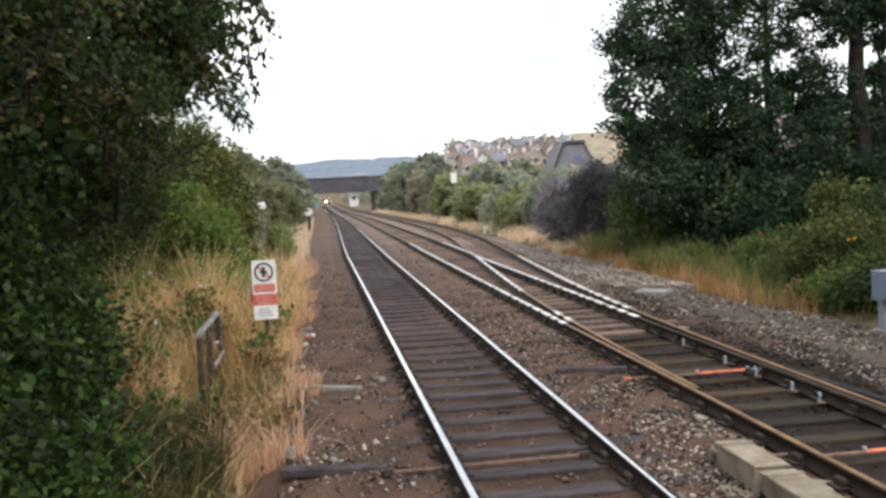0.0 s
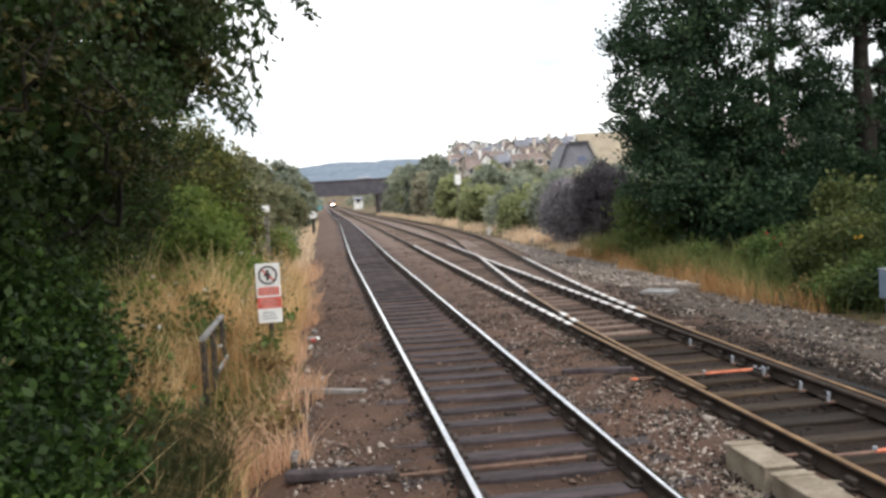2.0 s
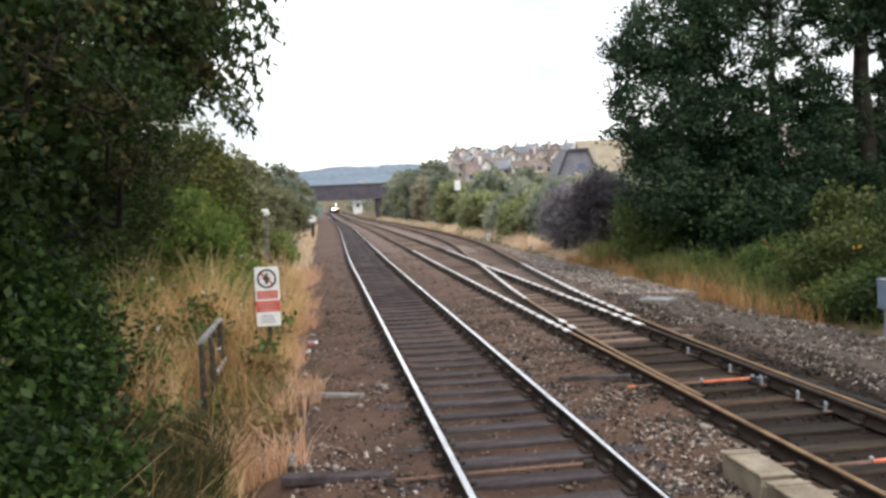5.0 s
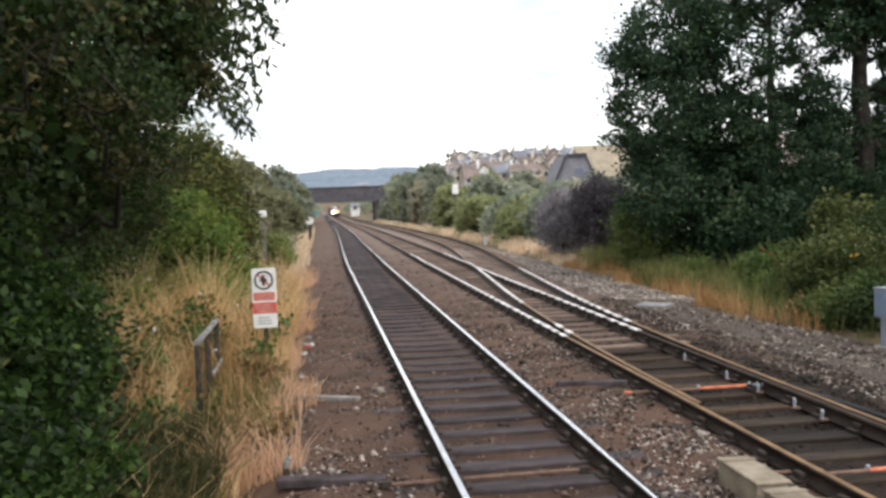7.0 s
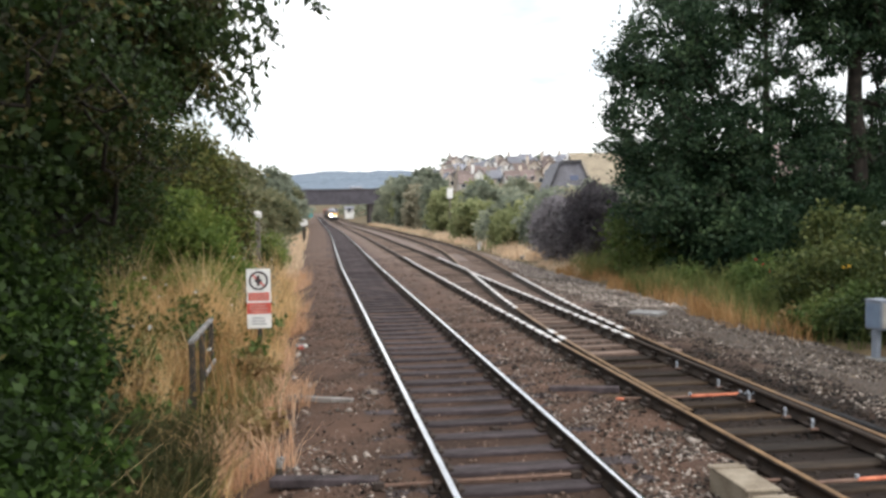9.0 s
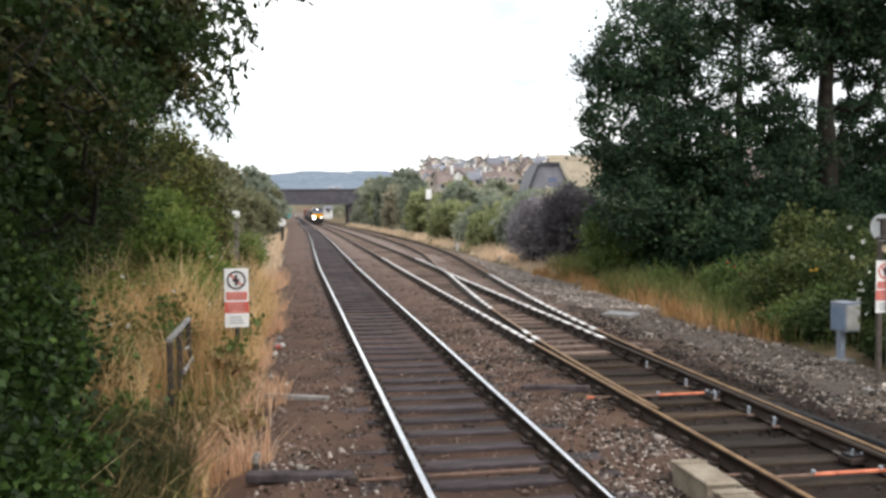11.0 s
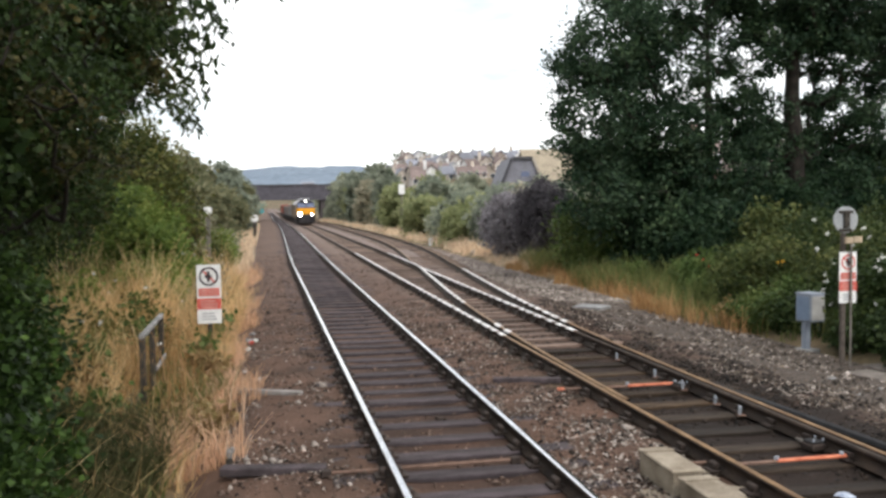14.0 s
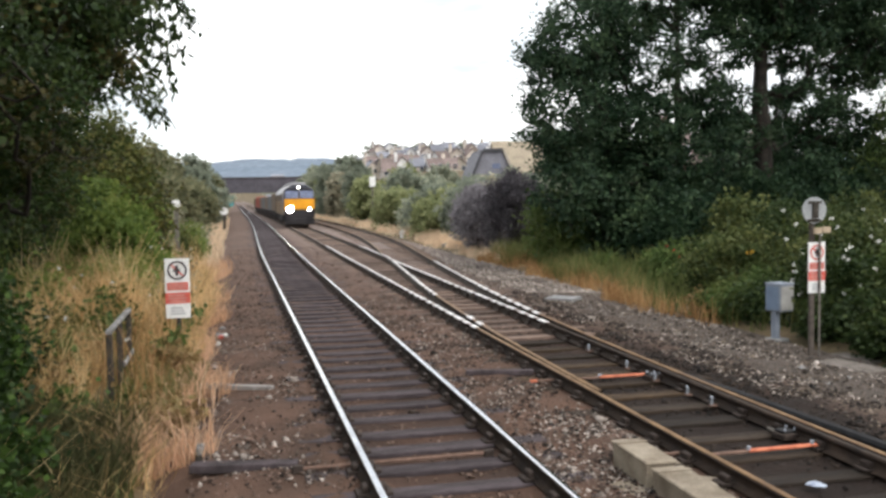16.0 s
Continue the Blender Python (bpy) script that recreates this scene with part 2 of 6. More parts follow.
M = {
    "ground": material("rough_ground", (0.17, 0.12, 0.068), 0.95, dark=(0.07, 0.06, 0.03), scale=0.6, fine=9, bump=0.8, third=(0.28, 0.20, 0.115)),
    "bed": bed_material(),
    "shiny": material("worn_rail_head", (0.74, 0.74, 0.77), 0.17, 1.0, dark=(0.6, 0.6, 0.62), scale=3, fine=80, bump=0.03),
    "rail": material("rail_rust", (0.052, 0.035, 0.025), 0.8, 0.1, dark=(0.022, 0.016, 0.013), scale=5, fine=50),
    "rusthead": material("dull_rail_head", (0.27, 0.165, 0.080), 0.55, 0.15, dark=(0.14, 0.080, 0.038), scale=4, fine=60, bump=0.1),
    # far rail heads greyed, a muted sky reflection put into the colour
    "farhead": material("sky_greyed_rail_head", (0.20, 0.16, 0.135), 0.6, 0.2, dark=(0.13, 0.10, 0.082), scale=3, fine=60, bump=0.05),
    "whitepaint": material("flaking_white_rail_paint", (0.80, 0.79, 0.78), 0.6, dark=(0.48, 0.43, 0.40), scale=7, fine=18, bump=0.1, amount=0.16, bias=-0.09),
    "fadedpaint": material("worn_white_rail_paint", (0.40, 0.34, 0.30), 0.6, dark=(0.18, 0.14, 0.11), scale=3, fine=18, bump=0.2),
    "sleeper": material("creosoted_sleeper_wood", (0.076, 0.060, 0.065), 0.9, dark=(0.030, 0.024, 0.025), scale=6, fine=70, bump=0.6, per="object"),
    "timber": material("weathered_timber", (0.053, 0.034, 0.019), 0.9, dark=(0.013, 0.008, 0.005), scale=6, fine=70, bump=0.6, per="object", spread=0.7),
    "darktimber": material("dark_brown_timber", (0.034, 0.023, 0.015), 0.85, dark=(0.010, 0.007, 0.005), scale=6, fine=70, bump=0.6, per="object", spread=0.6),
    "drab": material("drab_brown_timber", (0.160, 0.114, 0.092), 0.9, dark=(0.085, 0.060, 0.048), scale=6, fine=70, bump=0.6, per="object", spread=0.5),
    "chair": material("cast_iron_chair", (0.06, 0.045, 0.038), 0.8, 0.3, scale=20, fine=90),
    "stone": material("ballast_stone", (0.152, 0.102, 0.081), 0.9, dark=(0.06, 0.045, 0.036), scale=3, fine=40, per="island", spread=0.95),
    "greystone": material("clean_ballast_stone", (0.112, 0.088, 0.069), 0.9, dark=(0.045, 0.036, 0.029), scale=3, fine=40, per="island", spread=0.95),
    "darkstone": material("dark_ballast_stone", (0.029, 0.020, 0.014), 0.8, dark=(0.015, 0.011, 0.009), scale=3, fine=40, per="island", spread=0.9),
    "cable": material("black_cable_sheath", (0.022, 0.022, 0.024), 0.7, dark=(0.012, 0.012, 0.013), scale=9, fine=40),
    "palestone": material("pale_ballast_stone", (0.38, 0.335, 0.30), 0.9, dark=(0.22, 0.185, 0.16), scale=3, fine=40, per="island", spread=0.6),
    "orange": material("orange_painted_steel", (0.72, 0.25, 0.14), 0.6, dark=(0.40, 0.10, 0.05), scale=7, fine=40, bump=0.1),
    "rustrod": material("rusty_rod", (0.20, 0.125, 0.095), 0.8, 0.1, scale=9, fine=60),
    "cover": material("pale_weathered_boards", (0.31, 0.265, 0.205), 0.85, dark=(0.18, 0.145, 0.105), scale=4, fine=50, bump=0.3, per="object", spread=0.12),
    "greyboard": material("grey_board", (0.30, 0.28, 0.265), 0.9, dark=(0.18, 0.165, 0.155), scale=5, fine=60),
    "concrete": material("old_concrete", (0.27, 0.27, 0.27), 0.9, dark=(0.17, 0.17, 0.17), scale=5, fine=50),
    "sunkslab": material("dirty_concrete", (0.20, 0.175, 0.155), 0.95, dark=(0.11, 0.095, 0.083), scale=5, fine=40, bump=0.5),
    "galv": material("galvanised_steel", (0.42, 0.45, 0.50), 0.5, 0.35, dark=(0.32, 0.35, 0.40), scale=6, fine=60, bump=0.05),
    "greybox": material("grey_cabinet_paint", (0.24, 0.27, 0.32), 0.5, dark=(0.19, 0.215, 0.26), scale=5, fine=60, bump=0.05),
    # paler door beside the blue side: warm light put into its colour
    "boxfront": material("warm_lit_cabinet_door", (0.36, 0.355, 0.34), 0.55, dark=(0.27, 0.265, 0.255), scale=5, fine=60, bump=0.05),
    "boxblue": material("blue_grey_panel", (0.19, 0.25, 0.34), 0.5, dark=(0.15, 0.20, 0.28), scale=5, fine=60, bump=0.05),
    "postdark": material("dark_post", (0.060, 0.052, 0.043), 0.85, dark=(0.032, 0.028, 0.023), scale=12, fine=70),
    "postwood": material("dark_wooden_post", (0.12, 0.10, 0.085), 0.9, dark=(0.07, 0.058, 0.05), scale=12, fine=70),
    "postgrey": material("grey_wooden_post", (0.20, 0.18, 0.16), 0.9, scale=12, fine=70),
    "fence": material("weathered_fence_steel", (0.42, 0.41, 0.40), 0.7, 0.2, dark=(0.09, 0.085, 0.08), scale=8, fine=60),
    "signwhite": material("white_sign_enamel", (0.80, 0.80, 0.79), 0.4, dark=(0.70, 0.70, 0.69), scale=6, fine=40, bump=0.02),
    "signred": material("faded_red_sign_enamel", (0.62, 0.12, 0.09), 0.45, dark=(0.52, 0.10, 0.08), scale=6, fine=40, bump=0.02),
    "signpink": material("pale_red_lettering", (0.70, 0.35, 0.30), 0.5, scale=6, fine=40, bump=0.0),
    "signblack": material("black_sign_enamel", (0.06, 0.05, 0.055), 0.5, bump=0.0),
    "signgrey": material("grey_sign_lettering", (0.50, 0.52, 0.54), 0.5, bump=0.0),
    "disc": material("grey_disc_paint", (0.34, 0.355, 0.365), 0.5, dark=(0.26, 0.275, 0.285), scale=6, fine=50, bump=0.05),
    "tan": material("tan_bracket", (0.48, 0.38, 0.27), 0.7, scale=8, fine=50),
    # bark darkened, shade under the crowns put into its colour
    "bark": material("tree_bark", (0.032, 0.026, 0.021), 0.95, dark=(0.013, 0.011, 0.009), scale=4, fine=40, bump=0.8),
    "leaf_dark": leaf_material("dark_green_leaf", [(0.010, 0.020, 0.008), (0.022, 0.041, 0.013), (0.047, 0.072, 0.022), (0.105, 0.122, 0.038)]),
    "leaf_deep": leaf_material("deep_green_leaf", [(0.008, 0.017, 0.006), (0.018, 0.037, 0.010), (0.040, 0.068, 0.017), (0.09, 0.115, 0.030)]),
    "leaf_umber": leaf_material("brown_tinged_olive_leaf", [(0.013, 0.017, 0.007), (0.036, 0.038, 0.013), (0.085, 0.074, 0.024), (0.15, 0.115, 0.044)]),
    "leaf_lush": leaf_material("lush_broad_green_leaf", [(0.004, 0.008, 0.003), (0.010, 0.021, 0.005), (0.034, 0.066, 0.014), (0.12, 0.19, 0.040)]),
    "leaf_mist": leaf_material("blue_green_leaf", [(0.014, 0.030, 0.018), (0.030, 0.058, 0.032), (0.058, 0.095, 0.050), (0.11, 0.15, 0.078)]),
    "leaf_bramble": leaf_material("bramble_leaf", [(0.014, 0.026, 0.009), (0.036, 0.056, 0.017), (0.090, 0.110, 0.034), (0.19, 0.19, 0.07)]),
    "leaf_olive": leaf_material("olive_green_leaf", [(0.022, 0.038, 0.011), (0.058, 0.080, 0.021), (0.135, 0.132, 0.038), (0.25, 0.20, 0.07)]),
    "leaf_mid": leaf_material("mid_green_leaf", [(0.028, 0.050, 0.014), (0.058, 0.098, 0.026), (0.11, 0.15, 0.042), (0.21, 0.22, 0.08)]),
    # bank leaf: mid green lightened to yellow-green, brighter light put into the colour
    "leaf_hazel": leaf_material("sunlit_yellow_green_leaf", [(0.046, 0.072, 0.017), (0.105, 0.158, 0.034), (0.19, 0.24, 0.06), (0.32, 0.32, 0.11)], 0.6, 0.4),
    "leaf_cool": leaf_material("cool_dark_green_leaf", [(0.005, 0.014, 0.008), (0.013, 0.033, 0.017), (0.036, 0.068, 0.032), (0.10, 0.15, 0.068)]),
    # these six hedge leaves are paled: distance haze put into the colour
    "leaf_far": leaf_material("hazed_hedge_leaf", [(0.16, 0.185, 0.15), (0.27, 0.295, 0.225), (0.37, 0.39, 0.285), (0.48, 0.48, 0.37)], 0.75, 0.55),
    "leaf_shade": leaf_material("hazed_dark_hedge_leaf", [(0.115, 0.138, 0.115), (0.195, 0.225, 0.172), (0.285, 0.31, 0.235), (0.39, 0.40, 0.32)], 0.75, 0.6),
    "leaf_dusky": leaf_material("hazed_olive_hedge_leaf", [(0.072, 0.082, 0.050), (0.135, 0.143, 0.080), (0.215, 0.21, 0.118), (0.31, 0.285, 0.175)], 0.75, 0.5),
    "leaf_bright": leaf_material("hazed_yellow_green_leaf", [(0.13, 0.155, 0.085), (0.23, 0.26, 0.125), (0.33, 0.35, 0.175), (0.43, 0.425, 0.25)], 0.75, 0.55),
    "leaf_brownish": leaf_material("hazed_brown_green_leaf", [(0.19, 0.19, 0.145), (0.30, 0.29, 0.21), (0.40, 0.37, 0.27), (0.48, 0.44, 0.34)], 0.75, 0.55),
    "leaf_mauve": leaf_material("hazed_mauve_leaf", [(0.15, 0.145, 0.15), (0.235, 0.222, 0.235), (0.325, 0.30, 0.325), (0.42, 0.39, 0.42)], 0.75, 0.5),
    "leaf_plum": leaf_material("plum_purple_leaf", [(0.045, 0.042, 0.047), (0.080, 0.074, 0.083), (0.125, 0.114, 0.126), (0.20, 0.18, 0.195)], 0.75, 0.45),
    "straw": leaf_material("dry_grass", [(0.25, 0.148, 0.06), (0.56, 0.37, 0.175), (0.80, 0.58, 0.31), (0.90, 0.75, 0.50)], 0.8, 0.5),
    "rust_grass": leaf_material("orange_dry_grass", [(0.32, 0.175, 0.095), (0.56, 0.34, 0.205), (0.76, 0.50, 0.335), (0.86, 0.65, 0.47)], 0.8, 0.5),
    "straw_pale": leaf_material("bleached_dry_grass", [(0.46, 0.32, 0.20), (0.68, 0.50, 0.34), (0.84, 0.67, 0.48), (0.90, 0.77, 0.60)], 0.8, 0.5),
    "russet": leaf_material("russet_dry_grass", [(0.16, 0.085, 0.035), (0.32, 0.18, 0.075), (0.46, 0.28, 0.13), (0.60, 0.42, 0.23)], 0.8, 0.4),
    "grass": leaf_material("green_grass", [(0.05, 0.075, 0.022), (0.10, 0.13, 0.04), (0.18, 0.19, 0.07), (0.34, 0.29, 0.13)], 0.75, 0.35),
    "dock": leaf_material("brown_dock_leaf", [(0.13, 0.08, 0.035), (0.22, 0.14, 0.065), (0.28, 0.20, 0.09), (0.30, 0.27, 0.12)]),
    "deepgrass": leaf_material("dark_grass", [(0.014, 0.020, 0.008), (0.034, 0.040, 0.015), (0.075, 0.068, 0.028), (0.20, 0.155, 0.075)], 0.75, 0.3),
    "bluewhite": material("pale_blue_plastic", (0.46, 0.51, 0.58), 0.5, dark=(0.20, 0.24, 0.34), scale=14, fine=60),
    "petal": material("white_petals", (0.78, 0.78, 0.74), 0.7, bump=0.0),
    "yellow": material("yellow_petals", (0.75, 0.45, 0.05), 0.7, bump=0.0),
    "red_petal": material("red_petals", (0.55, 0.05, 0.04), 0.7, bump=0.0),
    # girder steel lightened to purple-grey, distance haze put into the colour
    "girder": material("hazed_bridge_steel", (0.100, 0.094, 0.112), 0.8, dark=(0.065, 0.06, 0.072), scale=0.7, fine=6, bump=0.2),
    "abutment": material("dark_brick_abutment", (0.09, 0.075, 0.075), 0.9, dark=(0.05, 0.045, 0.048), scale=0.8, fine=8),
    # hill blued and paled, distance haze put into its colour
    "hill": material("hazed_wooded_hill", (0.165, 0.205, 0.255), 1.0, dark=(0.13, 0.168, 0.215), scale=0.02, fine=0.12, bump=0.0),
    "walltan": material("tan_stone_wall", (0.42, 0.375, 0.32), 0.9, dark=(0.29, 0.255, 0.215), scale=0.8, fine=7, per="object", spread=0.2),
    "wallcream": material("cream_stone_wall", (0.60, 0.53, 0.46), 0.9, dark=(0.44, 0.385, 0.33), scale=0.8, fine=7, per="object", spread=0.2),
    "brickpink": material("pinkish_brick_wall", (0.34, 0.22, 0.19), 0.9, dark=(0.24, 0.15, 0.13), scale=0.8, fine=7),
    "wallgrey": material("grey_rendered_wall", (0.47, 0.43, 0.40), 0.9, dark=(0.35, 0.32, 0.30), scale=0.8, fine=7, per="object", spread=0.2),
    "roofred": material("red_brown_roof_tiles", (0.195, 0.150, 0.138), 0.9, dark=(0.135, 0.105, 0.098), scale=0.9, fine=6, per="object", spread=0.25),
    "roofgrey": material("grey_slate_roof", (0.23, 0.24, 0.275), 0.8, dark=(0.155, 0.16, 0.19), scale=0.9, fine=6, per="object", spread=0.25),
    "rooftan": material("tan_roof_tiles", (0.34, 0.29, 0.215), 0.9, dark=(0.26, 0.22, 0.165), scale=0.9, fine=6),
    "gabledark": material("grey_gable_cladding", (0.20, 0.20, 0.225), 0.8, dark=(0.14, 0.14, 0.16), scale=0.9, fine=6),
    "gablepale": material("pale_grey_gable_wall", (0.23, 0.23, 0.265), 0.8, dark=(0.15, 0.15, 0.175), scale=0.9, fine=6),
    "vergedark": material("dark_verge_paint", (0.075, 0.075, 0.085), 0.7, dark=(0.05, 0.05, 0.058), scale=1, fine=8, bump=0.05),
    "white": material("white_paint", (0.78, 0.78, 0.77), 0.6, scale=1, fine=8, bump=0.02),
    "pane": material("window_pane", (0.05, 0.06, 0.075), 0.12, scale=2, fine=9, bump=0.0),
    "teal": material("teal_painted_hut", (0.08, 0.42, 0.48), 0.6, dark=(0.06, 0.33, 0.38), scale=1, fine=8, bump=0.05),
    "loco_side": material("loco_tan_side", (0.20, 0.135, 0.075), 0.5, dark=(0.12, 0.08, 0.05), scale=0.8, fine=8, bump=0.03),
    "loco_roof": material("loco_grey_roof", (0.46, 0.46, 0.47), 0.45, dark=(0.33, 0.33, 0.345), scale=0.8, fine=8, bump=0.03),
    "loco_yellow": material("warning_yellow_front", (0.80, 0.36, 0.02), 0.45, dark=(0.66, 0.28, 0.015), scale=1.2, fine=9, bump=0.02),
    "loco_dark": material("loco_dark_underframe", (0.035, 0.032, 0.035), 0.7, scale=2, fine=12, bump=0.1),
    "loco_blue": material("loco_dark_blue_cab", (0.022, 0.024, 0.04), 0.5, scale=2, fine=12, bump=0.02),
    "screen": material("windscreen_glass", (0.17, 0.20, 0.31), 0.1, scale=2, fine=9, bump=0.0),
    "wagon_red": material("red_container_steel", (0.40, 0.14, 0.11), 0.7, dark=(0.30, 0.10, 0.08), scale=0.9, fine=8, bump=0.05),
    "wagon_tan": material("dusty_tan_wagon", (0.27, 0.22, 0.17), 0.7, dark=(0.18, 0.145, 0.115), scale=0.9, fine=8, bump=0.05),
    "wagon_grey": material("grey_wagon", (0.24, 0.25, 0.26), 0.7, dark=(0.15, 0.155, 0.165), scale=0.9, fine=8, bump=0.05),
    "headlamp": glow("headlamp_lens", (1.0, 0.95, 0.80), 60),
    "marker": glow("marker_lamp_lens", (1.0, 0.95, 0.85), 14),
}


# ---------- mesh helpers ----------
def part(name, bm, mat, parent=None, label=""):
    me = bpy.data.meshes.new(name)
    bm.to_mesh(me)
    bm.free()
    me.materials.append(M[mat])
    ob = new(name, me)
    ob.parent = parent
    if label:
        ob["label"] = label
    return ob


def thing(name, label, category, at=(0, 0, 0), turn=0.0, group="", kind=""):
    e = new(name)
    e.empty_display_size = 0.2
    e.matrix_basis = pose(*at, 0, 0, turn)
    return tagged(e, label, category, group, kind)


def box(bm, x0, x1, y0, y1, z0, z1, bevel=0.0, m=None):
    vs = [bm.verts.new((x, y, z)) for z in (z0, z1) for y in (y0, y1) for x in (x0, x1)]
    fs = [bm.faces.new([vs[i] for i in f]) for f in ((0, 2, 3, 1), (4, 5, 7, 6), (0, 1, 5, 4), (2, 6, 7, 3), (0, 4, 6, 2), (1, 3, 7, 5))]
    if m:
        bmesh.ops.transform(bm, matrix=m, verts=vs)
    if bevel:
        bmesh.ops.bevel(bm, geom=list({e for f in fs for e in f.edges}), offset=bevel, segments=1, affect="EDGES")
    return bm


def one_box(*a, **k):
    return box(bmesh.new(), *a, **k)


def tube(bm, pts, radii, seg=7):
    """A tapered tube through points."""
    rings = []
    for i, p in enumerate(pts):
        p = Vector(p)
        d = (Vector(pts[min(i + 1, len(pts) - 1)]) - Vector(pts[max(i - 1, 0)])).normalized()
        u = d.orthogonal().normalized()
        v = d.cross(u)
        rings.append([bm.verts.new(p + float(radii[i]) * (math.cos(a) * u + math.sin(a) * v)) for a in (2 * math.pi * k / seg for k in range(seg))])
    for a, b in zip(rings, rings[1:]):
        for k in range(seg):
            bm.faces.new((a[k], a[(k + 1) % seg], b[(k + 1) % seg], b[k]))
    bm.faces.new(rings[-1])
    bm.faces.new(rings[0][::-1])
    return bm


def disc(bm, c, r, depth, seg=24):
    """A disc that faces along -y."""
    return tube(bm, [(c[0], c[1], c[2]), (c[0], c[1] - depth, c[2])], [r, r], seg)


def raw(name, verts, faces, mat, parent=None, smooth=False):
    """A mesh from numpy arrays of vertices and of faces that all have as many corners."""
    verts, faces = np.asarray(verts, np.float32), np.asarray(faces, np.int32)
    me = bpy.data.meshes.new(name)
    k = faces.shape[1]
    me.vertices.add(len(verts))
    me.vertices.foreach_set("co", verts.ravel())
    me.loops.add(faces.size)
    me.loops.foreach_set("vertex_index", faces.ravel())
    me.polygons.add(len(faces))
    me.polygons.foreach_set("loop_start", np.arange(0, faces.size, k, dtype=np.int32))
    me.update(calc_edges=True)
    if smooth:
        me.polygons.foreach_set("use_smooth", np.ones(len(faces), bool))
    me.materials.append(M[mat])
    ob = new(name, me)
    ob.parent = parent
    return ob


R = np.random.default_rng(7)


def unit(n):
    v = R.normal(size=(n, 3))
    return v / np.linalg.norm(v, axis=1, keepdims=True)


def leaf_quads(centres, length, width, droop=0.3):
    """A folded leaf of four corners at every centre."""
    n = len(centres)
    d = unit(n)
    d[:, 2] = d[:, 2] * 0.7 - droop
    d /= np.linalg.norm(d, axis=1, keepdims=True)
    s = np.cross(d, unit(n))
    s /= np.linalg.norm(s, axis=1, keepdims=True) + 1e-6
    up = np.cross(s, d)
    ln = (length * R.uniform(0.6, 1.3, n))[:, None]
    wd = (width * R.uniform(0.6, 1.3, n))[:, None]
    v = np.stack([centres, centres + 0.5 * ln * d + wd * s + 0.15 * wd * up, centres + ln * d - 0.12 * ln * up, centres + 0.5 * ln * d - wd * s + 0.15 * wd * up], 1)
    return v.reshape(-1, 3), np.arange(4 * n).reshape(-1, 4)


def inside(blobs, n, shell=0.5):
    """n points in ellipsoids (x, y, z, rx, ry, rz), nearer the surface as shell grows."""
    vol = np.array([b[3] * b[4] * b[5] for b in blobs]) ** 0.75
    pick = R.choice(len(blobs), n, p=vol / vol.sum())
    b = np.array(blobs)[pick]
    r = R.uniform(shell, 1.0, n) ** 0.6
    return b[:, :3] + unit(n) * r[:, None] * b[:, 3:6]


def foliage(name, blobs, clumps, per, spread, length, width, mat, parent=None, droop=0.3, shell=0.45, floor=None):
    """Leaves in clumps in ellipsoids, with gaps between the clumps."""
    c = inside(blobs, clumps, shell)
    size = spread * R.uniform(0.5, 1.4, clumps)
    p = np.repeat(c, per, 0) + R.normal(size=(clumps * per, 3)) * np.repeat(size, per)[:, None] * (0.5, 0.5, 0.38)
    if floor is not None:
        p = p[p[:, 2] > floor]
    v, f = leaf_quads(p, length, width, droop)
    return raw(name, v, f, mat, parent), c


def limb(stem, end, r0, parent, r1=0.012):
    """One limb that leaves the stem below its end and bends up to it."""
    e = np.array(end, float)
    z = stem[:, 2]
    flat = np.hypot(*(e[:2] - stem[len(stem) // 2, :2]))
    za = float(np.clip(e[2] - 0.75 * flat - 0.3, z[0] + 0.45 * (z[-1] - z[0]) * min(1, flat), z[-1]))
    a = np.array([np.interp(za, z, stem[:, 0]), np.interp(za, z, stem[:, 1]), za])
    share = (za - z[0]) / (z[-1] - z[0] + 1e-6)
    r = r0 * (1 - 0.7 * share)
    ln = np.linalg.norm(e - a)
    w = R.normal(size=(2, 3)) * 0.06 * ln
    sag = np.array([0, 0, 0.05 * ln])
    pts = [a, a + (e - a) * 0.33 + w[0] - sag, a + (e - a) * 0.68 + w[1] + sag, e]
    return part("limb", tube(bmesh.new(), [tuple(q) for q in pts], [r, r * 0.7, r * 0.42, r1], 6), "bark", parent)


def blades(name, xy, z, height, lean, width, mat, parent=None):
    """Bent tapered grass blades rooted at xy."""
    n = len(xy)
    a = R.uniform(0, 2 * np.pi, n)
    tuft = np.sin(xy[:, 0] * 3.1 + 1.3 * np.sin(xy[:, 1] * 1.7)) * np.cos(xy[:, 1] * 2.3 + 0.7 * xy[:, 0])
    h = height * R.uniform(0.45, 1.25, n) * (1 + 0.4 * tuft)
    w = width * R.uniform(0.6, 1.4, n)
    side = np.stack([np.cos(a), np.sin(a), np.zeros(n)], 1) * w[:, None]
    b = R.uniform(0, 2 * np.pi, n)
    out = np.stack([np.cos(b), np.sin(b), np.zeros(n)], 1) * (h * lean * R.uniform(0.1, 1.0, n))[:, None]
    root = np.column_stack([xy, z])
    up = np.array([0, 0, 1.0])
    mid = root + 0.55 * h[:, None] * up + 0.3 * out
    tip = root + h[:, None] * up * 0.95 + out
    v = np.stack([root - side, root + side, mid + 0.8 * side, mid - 0.8 * side, tip + 0.25 * side, tip - 0.25 * side], 1).reshape(-1, 3)
    k = 6 * np.arange(n)[:, None]
    f = np.concatenate([k + [0, 1, 2, 3], k + [3, 2, 4, 5]])
    return raw(name, v, f, mat, parent)


